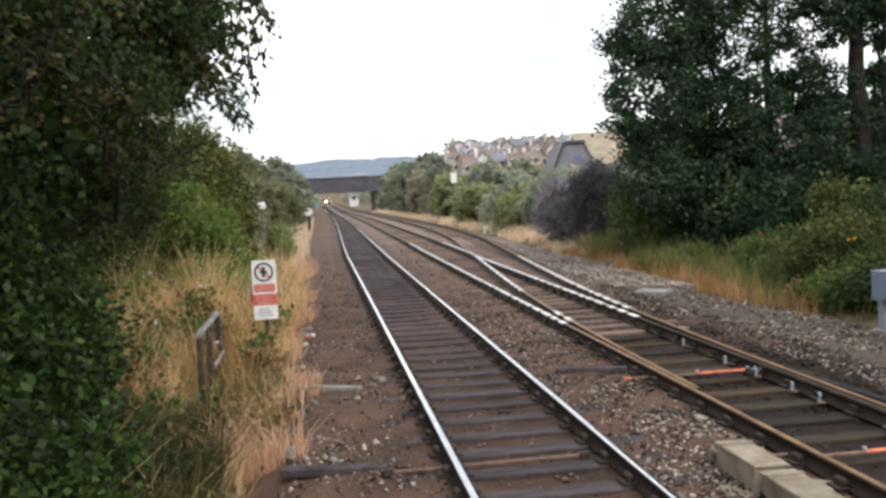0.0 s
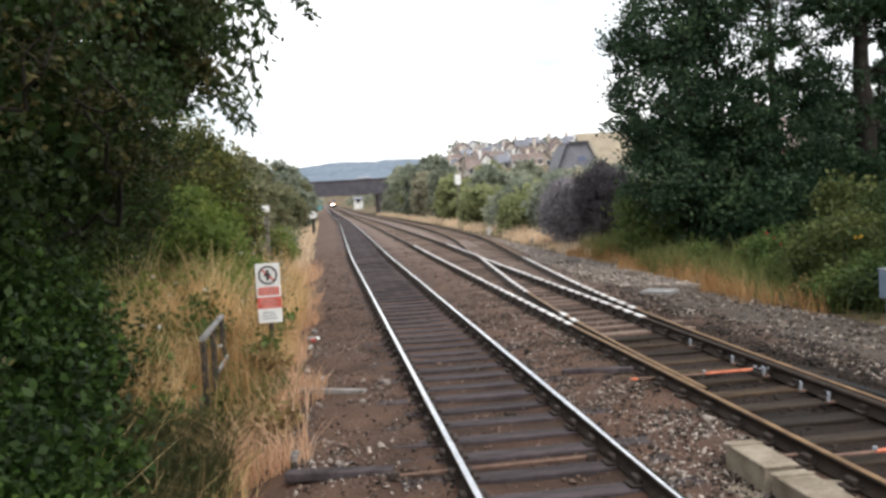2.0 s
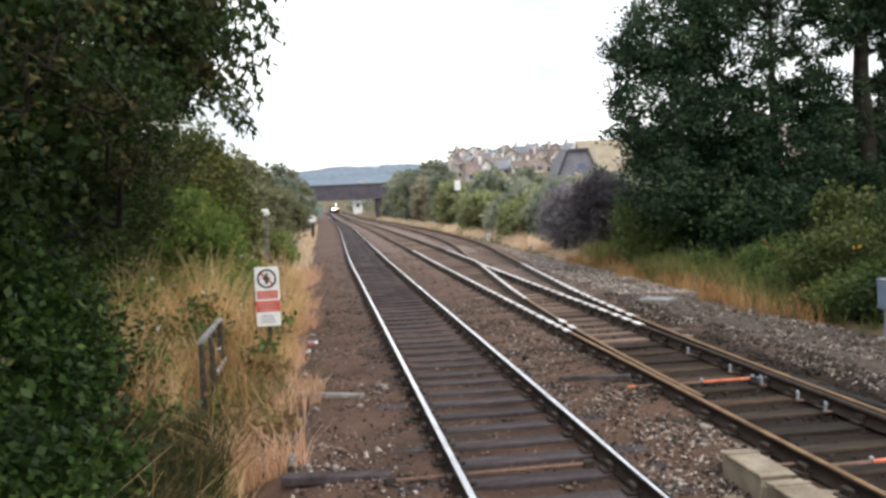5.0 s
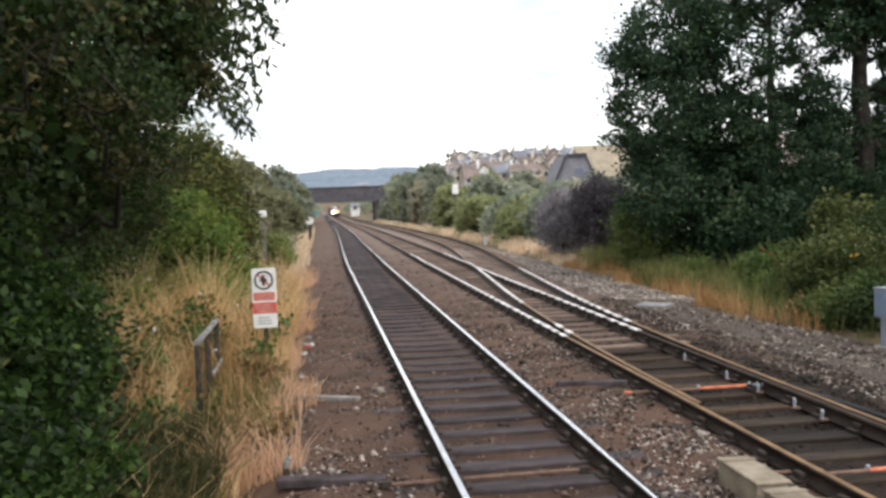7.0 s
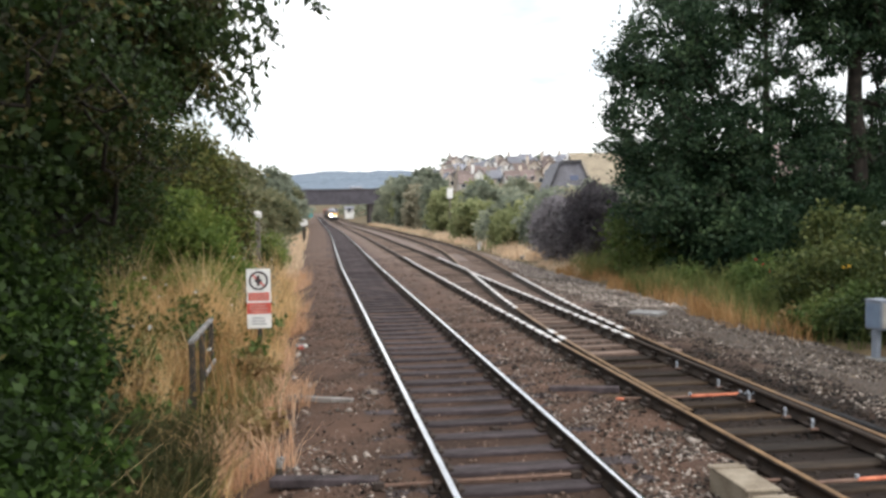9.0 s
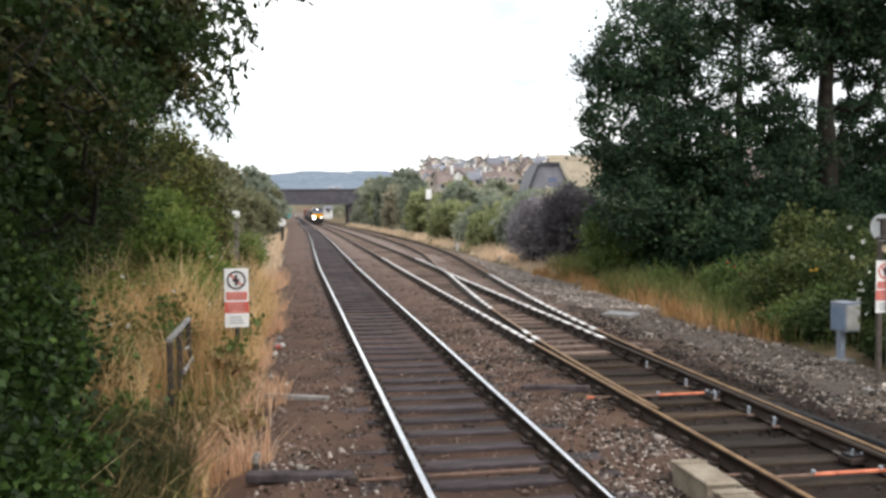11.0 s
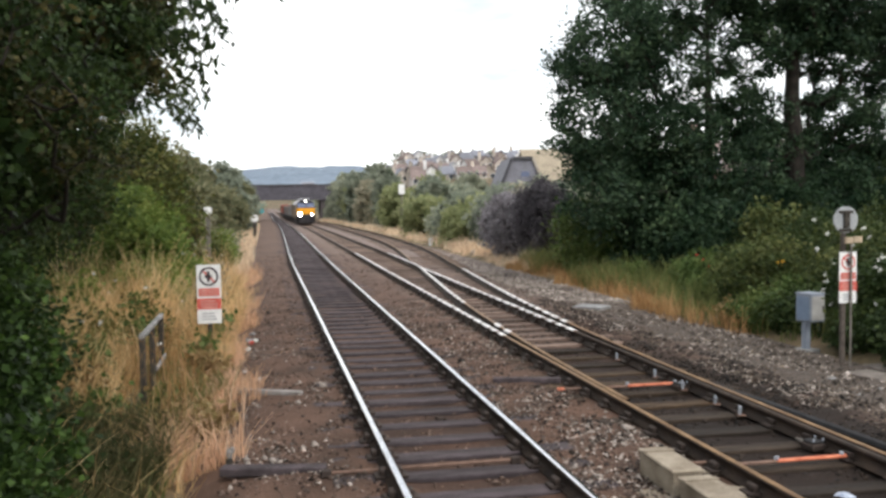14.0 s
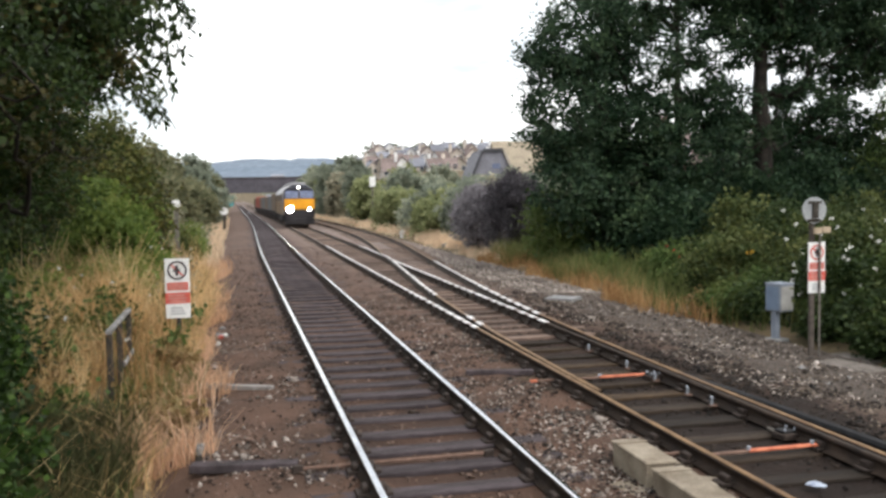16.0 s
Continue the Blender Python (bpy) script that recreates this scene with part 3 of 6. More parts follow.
# ---------- lie of the land ----------
def fall(y):
    """The line falls gently away from the camera."""
    y = np.asarray(y, float)
    return -0.0094 * np.clip(y - 40, 0, 170) - 0.0025 * np.clip(y - 210, 0, 400)


def bend(y):
    """The line swings gently to the far side beyond the switch and runs straight again to the bridge."""
    u = np.clip((np.asarray(y, float) - 36) / 66, 0, None)
    return 1.4 * (1 - np.exp(-u ** 1.3))


def step(v, a, b):
    t = np.clip((np.asarray(v, float) - a) / (b - a), 0, 1)
    return t * t * (3 - 2 * t)


def land(x, y):
    x, y = np.asarray(x, float), np.asarray(y, float)
    z = fall(y) - 0.42
    z = z + 0.5 * step(-x, 2.2, 6) + 0.3 * step(x, 7.5, 11)
    z = z + 9.0 * step(x, 14, 60) * step(y, 60, 300) + 2.0 * step(x, 12, 40) * step(y, 30, 100)
    z = z + 12 * step(y, 700, 1200)
    return z


def ground():
    gx = np.unique(np.concatenate([np.linspace(-1500, -60, 25), np.linspace(-60, -12, 17), np.linspace(-12, 14, 53), np.linspace(14, 110, 40), np.linspace(110, 2200, 35)]))
    gy = np.unique(np.concatenate([np.linspace(-300, -20, 15), np.linspace(-20, 60, 81), np.linspace(60, 400, 90), np.linspace(400, 3200, 40)]))
    X, Y = np.meshgrid(gx, gy)
    Z = land(X, Y) + np.where((X < -1.9) | (X > 8.9), 0.05 * np.sin(X * 1.7 + Y * 0.9) * np.cos(Y * 1.3 - X * 0.4), -0.12)
    v = np.stack([X, Y, Z], -1).reshape(-1, 3)
    nx = len(gx)
    i = (np.arange(len(gy) - 1)[:, None] * nx + np.arange(nx - 1)).ravel()
    ob = raw("ground", v, np.stack([i, i + 1, i + nx + 1, i + nx], 1), "ground", smooth=True)
    tagged(ob, "rough grassy ground beside the railway line", "ground", kind="structure")


def trackbed():
    gx = np.array([-2.1, -1.75, -1.5, -1.2, -0.9, -0.6, -0.3, 0, 0.4, 0.8, 1.2, 1.6, 1.9, 2.2, 2.5, 2.8, 3.1, 3.5, 3.9, 4.3, 4.7, 5.1, 5.5, 5.9, 6.3, 6.7, 7.0, 7.3, 7.7, 8.1, 8.4, 8.8, 9.2])
    lift = np.interp(gx, [-2.1, -1.75, -1.5, -1.0, -0.45, -0.12, 0.1, 1.4, 1.62, 2.4, 2.95, 3.2, 4.5, 4.75, 5.4, 6.3, 7.0, 7.7, 8.4, 8.8, 9.2],
                     [-0.5, -0.32, -0.24, -0.19, -0.155, -0.165, -0.20, -0.20, -0.165, -0.15, -0.17, -0.20, -0.20, -0.175, -0.17, -0.21, -0.25, -0.29, -0.33, -0.42, -0.6])
    gy = np.concatenate([np.arange(-30, 40, 0.25), np.arange(40, 120, 1.0), np.arange(120, 800, 6.0)])
    X, Y = np.meshgrid(gx, gy)
    wide = step(Y, 38, 75) * 1.2
    X = X + np.where(X > 5.2, wide, 0) + bend(Y) * step(X, -2.1, -0.6)
    Z = lift[None, :] + fall(Y) + R.normal(size=X.shape) * 0.012 * (Y < 45)
    v = np.stack([X, Y, Z], -1).reshape(-1, 3)
    nx = len(gx)
    i = (np.arange(len(gy) - 1)[:, None] * nx + np.arange(nx - 1)).ravel()
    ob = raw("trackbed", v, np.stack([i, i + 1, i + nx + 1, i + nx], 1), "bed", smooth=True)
    tagged(ob, "brown dirty ballast trackbed, greyer along the far edge", "trackbed", kind="structure")


ground()
trackbed()


# ---------- tracks ----------
def switch(y):
    """How far the diverging road has drawn away from the second track."""
    y = np.asarray(y, float)
    bend = 0.0028 * np.clip(y - 9, 0, 15) ** 2
    run = 0.084 * np.clip(y - 24, 0, 1e9)
    s = bend + run
    cap = 3.5
    return np.where(s < 2.2, s, cap - (cap - 2.2) * np.exp(-(s - 2.2) / (cap - 2.2)))


def rail_path(kind, off):
    if kind == "straight":
        return lambda y: off + 0 * y
    return lambda y: off + switch(y)


def rail_parts(parent, path, y0, y1, head, dz=0.0, breaks=()):
    """A flat-bottomed rail as two meshes: rusty web and foot, and the head worn by wheels; painted lengths between breaks."""
    ys = np.unique(np.concatenate([np.arange(y0, min(y1, 60), 1.0), np.arange(60, y1, 10.0), [y1]]))
    ys = ys[(ys >= y0) & (ys <= y1)]
    body = [(-0.07, -0.159), (0.07, -0.159), (0.07, -0.145), (0.012, -0.125), (0.012, -0.045), (0.035, -0.035), (0.035, -0.006), (-0.035, -0.006), (-0.035, -0.035), (-0.012, -0.045), (-0.012, -0.125),
            (-0.07, -0.145)]
    top = [(-0.030, -0.010), (0.030, -0.010), (0.030, -0.003), (0.024, 0.0), (-0.024, 0.0), (-0.030, -0.003)]

    def sweep(name, prof, mat, a, b, grow=0.0, label=""):
        yy = np.unique(np.concatenate([[a, b], ys[(ys > a) & (ys < b)]]))
        p = np.array(prof)
        n = len(p)
        x = (path(yy) + bend(yy))[:, None] + p[None, :, 0] * (1 + grow)
        z = fall(yy)[:, None] + p[None, :, 1] + dz + 0.005 * (grow > 0)
        v = np.stack([x, np.repeat(yy[:, None], n, 1), z], -1).reshape(-1, 3)
        f = []
        for i in range(len(yy) - 1):
            for k in range(n):
                f.append((i * n + k, i * n + (k + 1) % n, (i + 1) * n + (k + 1) % n, (i + 1) * n + k))
        ob = raw(name, v, f, mat, parent)
        if label:
            ob["label"] = label

    sweep("rail_web", body, "rail", y0, y1)
    cuts = [y0] + [c for br in breaks for c in br] + [y1]
    for i, (a, b) in enumerate(zip(cuts, cuts[1:])):
        if b - a < 0.05:
            continue
        if i % 2:
            y = a
            while y < b - 0.3:
                n = min(b, y + R.uniform(0.32, 0.55))
                sweep("painted_rail_length", [(x * 1.25, z + 0.002) for x, z in body[2:10]], "whitepaint", y, n, 0.06, "white-painted length of rail")
                sweep("painted_head_length", top, "whitepaint", y, n, 0.16)
                y = n + R.uniform(0.14, 0.34)
            sweep("rail_head", top, "fadedpaint", a, b)
        else:
            sweep("rail_head", top, "farhead" if a >= 42 and head == "rusthead" else head, a, b)


def sleepers(parent, mat, y0, y1, pitch, x0, x1, seed, path=None, count=300, chairs=True):
    rr = random.Random(seed)
    bm = one_box(-0.5, 0.5, -0.125, 0.125, -0.13, 0, bevel=0.012)
    me = bpy.data.meshes.new("sleeper")
    bm.to_mesh(me)
    bm.free()
    me.materials.append(M[mat])
    cb = bmesh.new()
    box(cb, -0.16, 0.16, -0.09, 0.09, 0, 0.03, bevel=0.008)
    box(cb, 0.05, 0.11, -0.07, 0.07, 0.03, 0.09, bevel=0.01)
    box(cb, -0.11, -0.05, -0.07, 0.07, 0.03, 0.09, bevel=0.01)
    ch = bpy.data.meshes.new("rail_chair")
    cb.to_mesh(ch)
    cb.free()
    ch.materials.append(M["chair"])
    y, k, rest = y0, 0, []
    while y < y1:
        a, b = (x0, x1) if path is None else path(y)
        w = b - a + rr.uniform(-0.05, 0.05)
        off = float(bend(y))
        m = pose((a + b) / 2 + off + rr.uniform(-0.03, 0.03), y, float(fall(y)) - 0.158 + rr.uniform(-0.012, 0.004), 0, rr.uniform(-0.4, 0.4), rr.uniform(-0.7, 0.7)) @ Matrix.Diagonal((w, rr.uniform(0.92, 1.08), 1, 1))
        if k < count:
            s = new("sleeper", me)
            s.parent, s.matrix_basis = parent, m
            if chairs and y < 45:
                for rx in (chairs if isinstance(chairs, tuple) else ()):
                    c = new("rail_chair", ch)
                    c.parent, c.matrix_basis = parent, pose(rx + off, y, float(fall(y)) - 0.155)
        else:
            rest.append(m)
        y, k = y + pitch, k + 1
    if rest:
        bm = bmesh.new()
        for m in rest:
            box(bm, -0.5, 0.5, -0.125, 0.125, -0.13, 0, m=m)
        part("far_sleepers", bm, mat, parent)["kind"] = "stuff"


def tracks():
    near = thing("railway_track", "railway track with bright worn rails on dark wooden sleepers", "railway track", group="railway tracks", kind="structure")
    for x in (0.0, 1.505):
        rail_parts(near, rail_path("straight", x), -25, 780, "shiny")
    sleepers(near, "sleeper", SLEEPER_Y - 30 * PITCH, 420, PITCH, -0.55, 2.05, 3, chairs=(0.0, 1.505))
    second = thing("railway_track", "second railway track with dull rusty rails and white-painted switch rails", "railway track", group="railway tracks", kind="structure")
    rail_parts(second, rail_path("straight", 3.12), -25, 780, "rusthead", breaks=((15.1, 43),))
    rail_parts(second, rail_path("straight", 4.625), 33, 780, "rusthead", breaks=((33.2, 42),))
    rail_parts(second, rail_path("straight", 4.54), 15.2, 33, "rusthead", breaks=((15.3, 32.8),))
    rail_parts(second, rail_path("straight", 4.52), -25, 15.2, "rail")
    # switch timbers darkest up to 9.5 m, browner and paler farther along
    sleepers(second, "darktimber", -20.2, 9.5, 0.70, 2.5, 5.2, 4, path=lambda y: (2.55, 5.2 + float(switch(y))), chairs=(3.12, 4.56))
    sleepers(second, "timber", 9.9, 14.7, 0.70, 2.5, 5.2, 4, path=lambda y: (2.55, 5.2 + float(switch(y))), chairs=(3.12, 4.56))
    sleepers(second, "drab", 14.8, 420, 0.70, 2.5, 5.2, 4, count=240, path=lambda y: (2.55, 5.2 + (float(switch(y)) if y < 41 else 0.0)), chairs=(3.12, 4.56))
    third = thing("railway_track", "diverging siding track with rusty rails and white-painted switch rails", "railway track", group="railway tracks", kind="structure")
    rail_parts(third, rail_path("switch", 4.635), -25, 780, "rusthead", breaks=((16.5, 31.5),))
    rail_parts(third, rail_path("switch", 3.20), 9.6, 17, "rusthead", breaks=((15.4, 15.8), (16.2, 16.9)))
    rail_parts(third, rail_path("switch", 3.20), 17, 34.5, "rusthead", breaks=((20.5, 32.5),))
    rail_parts(third, rail_path("switch", 3.13), 35.5, 780, "rusthead")
    sleepers(third, "drab", 41.5, 420, 0.72, 5.4, 8, 5, path=lambda y: (2.6 + float(switch(y)) + (1.4 if y < 50 else 0), 5.2 + float(switch(y))), chairs=())
    for y, x0, x1 in ((10.8, 3.30, 4.50), (7.1, 3.30, 4.50)):
        rod = thing("stretcher_bar", "orange-painted steel stretcher bar between the switch rails", "stretcher bar", (0, y, 0), group="stretcher bars")
        part("bar", one_box(x0 + 0.40, x1, -0.026, 0.026, -0.12, -0.09, bevel=0.008), "orange", rod)
        part("bar_end", one_box(x0, x0 + 0.398, -0.024, 0.024, -0.125, -0.095, bevel=0.008), "rustrod", rod, "rusty bar end")
        for bx in (x0 + 0.4, x1 - 0.1):
            part("bolt", tube(bmesh.new(), [(bx, 0, -0.09), (bx, 0, -0.06)], [0.022, 0.022], 6), "galv", rod)
    rod = thing("track_rod", "rust-brown rod across the track between two sleepers", "rod", (0, ROD_Y, 0))
    part("rod_bar", tube(bmesh.new(), [(-0.62, 0, -0.135), (1.3, 0, -0.13)], [0.02, 0.02], 8), "rustrod", rod)
    for x in (-0.6, 1.28):
        part("rod_clamp", one_box(x - 0.05, x + 0.05, -0.035, 0.035, -0.17, -0.10, bevel=0.008), "chair", rod)
    for y, x in ((9.6, 4.40), (9.0, 4.40), (11.4, 4.40), (12.9, 4.42), (10.5, 4.40)):
        c = thing("rail_brace", "pale steel brace beside the rusty rail", "rail brace", (x, y, -0.15), group="rail braces")
        part("foot", one_box(-0.06, 0.04, -0.035, 0.035, 0.0, 0.025, bevel=0.008), "rustrod", c)
        part("prop", one_box(-0.045, -0.015, -0.015, 0.015, 0.02, 0.13, bevel=0.006), "galv", c)
        part("nut", tube(bmesh.new(), [(-0.03, -0.016, 0.10), (-0.03, -0.035, 0.10)], [0.015, 0.015], 6), "galv", c)

    for y in (10.62, 7.55):
        d = thing("point_detector", "dark greasy point detector box with steel bolts beside the rail", "point detector", (4.40, y, -0.16), 8, group="point detectors")
        part("case", one_box(-0.10, 0.10, -0.10, 0.10, 0.0, 0.075, bevel=0.015), "chair", d)
        part("lid", one_box(-0.08, 0.08, -0.08, 0.08, 0.077, 0.10, bevel=0.008), "cable", d)
        part("arm", tube(bmesh.new(), [(-0.02, 0.10, 0.05), (0.0, 0.26, 0.05)], [0.018, 0.018], 8), "postgrey", d, "steel arm")
        for bx, by in ((-0.06, -0.06), (0.06, 0.06), (0.06, -0.06)):
            part("bolt", tube(bmesh.new(), [(bx, by, 0.10), (bx, by, 0.125)], [0.012, 0.012], 6), "galv", d)


def ballast(name, n, x0, x1, y0, y1, size, mat, label, keep=None):
    x, y = R.uniform(x0, x1, n), y0 + (y1 - y0) * R.uniform(0, 1, n) ** 1.5
    clump = np.sin(x * 2.3 + 1.7 * np.sin(y * 0.9)) * np.cos(y * 1.9 + x) + R.normal(size=n) * 0.5
    ok = clump > (-0.5 if keep is None else keep)
    x, y = x[ok], y[ok]
    n = len(x)
    lift = np.interp(x, [-1.75, -1.5, -1.0, -0.45, -0.12, 0.1, 1.4, 1.62, 2.4, 2.95, 3.2, 4.5, 4.75, 5.4, 6.3, 7.0, 7.7, 8.4, 8.8],
                     [-0.32, -0.24, -0.19, -0.155, -0.165, -0.20, -0.20, -0.165, -0.15, -0.17, -0.20, -0.20, -0.175, -0.17, -0.21, -0.25, -0.29, -0.33, -0.42])
    c = np.stack([x + bend(y) * step(x, -2.1, -0.6), y, lift + fall(y) + 0.005], 1)
    o = np.array([(1, 0, 0), (-1, 0, 0), (0, 1, 0), (0, -1, 0), (0, 0, 1), (0, 0, -1)], float)
    s = size * np.exp(R.normal(size=(n, 1, 1)) * 0.42) * R.uniform(0.55, 1.2, (n, 6, 1))
    a = R.uniform(0, 6.28, n)
    ca, sa = np.cos(a), np.sin(a)
    rot = np.zeros((n, 3, 3))
    rot[:, 0, 0], rot[:, 0, 1], rot[:, 1, 0], rot[:, 1, 1], rot[:, 2, 2] = ca, -sa, sa, ca, 0.7
    v = (np.einsum("nij,kj->nki", rot, o) + R.normal(size=(n, 6, 3)) * 0.22) * s + c[:, None]
    f = np.array([(0, 2, 4), (2, 1, 4), (1, 3, 4), (3, 0, 4), (2, 0, 5), (1, 2, 5), (3, 1, 5), (0, 3, 5)])
    faces = (6 * np.arange(n)[:, None, None] + f).reshape(-1, 3)
    tagged(raw(name, v.reshape(-1, 3), faces, mat), label, "ballast", kind="stuff")


tracks()
ballast("ballast_stones", 8000, -1.6, -0.1, 5.5, 22, 0.017, "stone", "loose brown ballast stones beside the track", -0.3)
ballast("ballast_stones", 5000, 0.1, 1.4, 5.5, 20, 0.016, "stone", "loose dark ballast stones between the sleepers", 0.2)
ballast("ballast_stones", 11000, 1.6, 3.0, 5.0, 22, 0.016, "stone", "loose brown and pale ballast stones between the tracks", -0.1)
ballast("ballast_stones", 5000, 3.2, 4.5, 5.0, 22, 0.022, "darkstone", "loose dark ballast stones between rusty rails", 0.0)
ballast("ballast_stones", 8000, 4.75, 6.3, 5.0, 22, 0.024, "darkstone", "dark ballast stones outside the rusty rail", -0.5)
ballast("ballast_stones", 16000, 5.6, 8.4, 6.0, 32, 0.021, "greystone", "clean grey ballast stones beside the siding", -0.5)
ballast("ballast_stones", 700, 5.4, 8.2, 8.0, 28, 0.027, "palestone", "scattered pale ballast stones beside the siding", 0.2)
ballast("ballast_stones", 1700, 1.7, 3.0, 5.2, 11.5, 0.018, "palestone", "scattered pale ballast stones between the tracks", 0.3)
ballast("ballast_stones", 2500, 1.65, 3.0, 5.0, 20, 0.018, "darkstone", "loose dark ballast stones between the tracks", -0.2)
ballast("ballast_stones", 900, -1.5, -0.3, 7.0, 16, 0.026, "palestone", "scattered pale ballast stones beside the track", 0.5)

ballast("ballast_stones", 3000, -1.5, -0.1, 17, 46, 0.018, "stone", "brown ballast stones farther along the track", -0.3)
ballast("ballast_stones", 3600, 1.65, 3.0, 17, 46, 0.018, "stone", "brown ballast stones farther along between the tracks", -0.3)
ballast("ballast_stones", 3000, 3.2, 4.5, 16, 46, 0.018, "stone", "brown ballast stones between the switch rails", -0.2)
ballast("ballast_stones", 6500, 6.3, 8.9, 22, 46, 0.028, "palestone", "grey ballast stones farther along the siding", -0.4)
ballast("ballast_stones", 6500, 5.5, 8.4, 9.0, 27, 0.017, "palestone", "small pale chips among grey ballast beside the siding", 0.1)
ballast("ballast_stones", 1800, -1.6, -0.3, 6.5, 18, 0.016, "palestone", "small pale chips in the brown dirt beside the track", 0.2)
ballast("ballast_stones", 2400, 1.65, 3.0, 5.0, 22, 0.017, "palestone", "small pale chips in the dirt between the tracks", 0.1)


# ---------- lineside things ----------
def warning_sign(at, w, z0, z1, base, label, post="postdark", off=0.0, post_top=None):
    """A tall white lineside warning sign on a post; writing that cannot be read stays bars."""
    s = thing("warning_sign", label, "warning sign", at, group="lineside warning signs")
    h = z1 - z0
    part("post", one_box(off - 0.04, off + 0.04, 0.012, 0.075, base, post_top or z1 - 0.05, bevel=0.008), post, s, "dark weathered post")
    plate = part("sign_plate", one_box(-w / 2, w / 2, -0.006, 0.008, z0, z1, bevel=0.003), "signwhite", s, "white enamel sign plate")

    def bar(name, x0, x1, a, b, mat, d=0.004):
        part(name, one_box(x0 * w / 2, x1 * w / 2, -0.007 - d, -0.0065, z0 + a * h, z0 + b * h), mat, plate)

    ring = bmesh.new()
    rr, c, seg = 0.40 * w, Vector((0, -0.0105, z0 + 0.80 * h)), 28
    for k in range(seg):
        q = []
        for a in (2 * math.pi * k / seg, 2 * math.pi * (k + 1) / seg):
            q.append([c + Vector((math.cos(a) * r, 0, math.sin(a) * r)) for r in (rr, rr * 0.80)])
        v = [ring.verts.new(p) for p in (q[0][0], q[1][0], q[1][1], q[0][1])]
        ring.faces.new(v)
    bmesh.ops.remove_doubles(ring, verts=ring.verts, dist=1e-5)
    bmesh.ops.solidify(ring, geom=ring.faces[:], thickness=-0.003)
    part("prohibition_ring", ring, "signblack" if post == "postdark" else "signred", plate, "dark prohibition ring")
    part("slash", one_box(-rr * 0.9, rr * 0.9, -0.0105, -0.0075, -0.016 * w / 0.4, 0.016 * w / 0.4, m=Matrix.Translation((0, 0, c.z)) @ pose(0, 0, 0, 0, 45, 0)), "signred", plate)
    part("pictogram_bar", one_box(-0.07 * w, 0.05 * w, -0.0125, -0.0108, c.z - 0.22 * w, c.z + 0.22 * w), "signblack", plate)
    part("pictogram_bar", one_box(-0.16 * w, 0.13 * w, -0.0140, -0.0127, c.z - 0.05 * w, c.z + 0.06 * w), "signblack", plate)
    bar("red_panel", -0.86, 0.86, 0.465, 0.60, "signred")
    bar("red_panel", -1.0, 1.0, 0.245, 0.43, "signred")
    for k in range(3):
        bar("lettering_bar", -0.74, 0.74, 0.485 + 0.036 * k, 0.505 + 0.036 * k, "signpink", 0.006)
    for k in range(3):
        bar("lettering_bar", -0.75 + 0.1 * (k == 0), 0.7 - 0.15 * (k == 2), 0.27 + 0.05 * k, 0.295 + 0.05 * k, "signpink", 0.006)
    for k in range(3):
        bar("lettering_bar", -0.6, 0.6 - 0.12 * k, 0.06 + 0.05 * k, 0.085 + 0.05 * k, "signgrey")
    return s


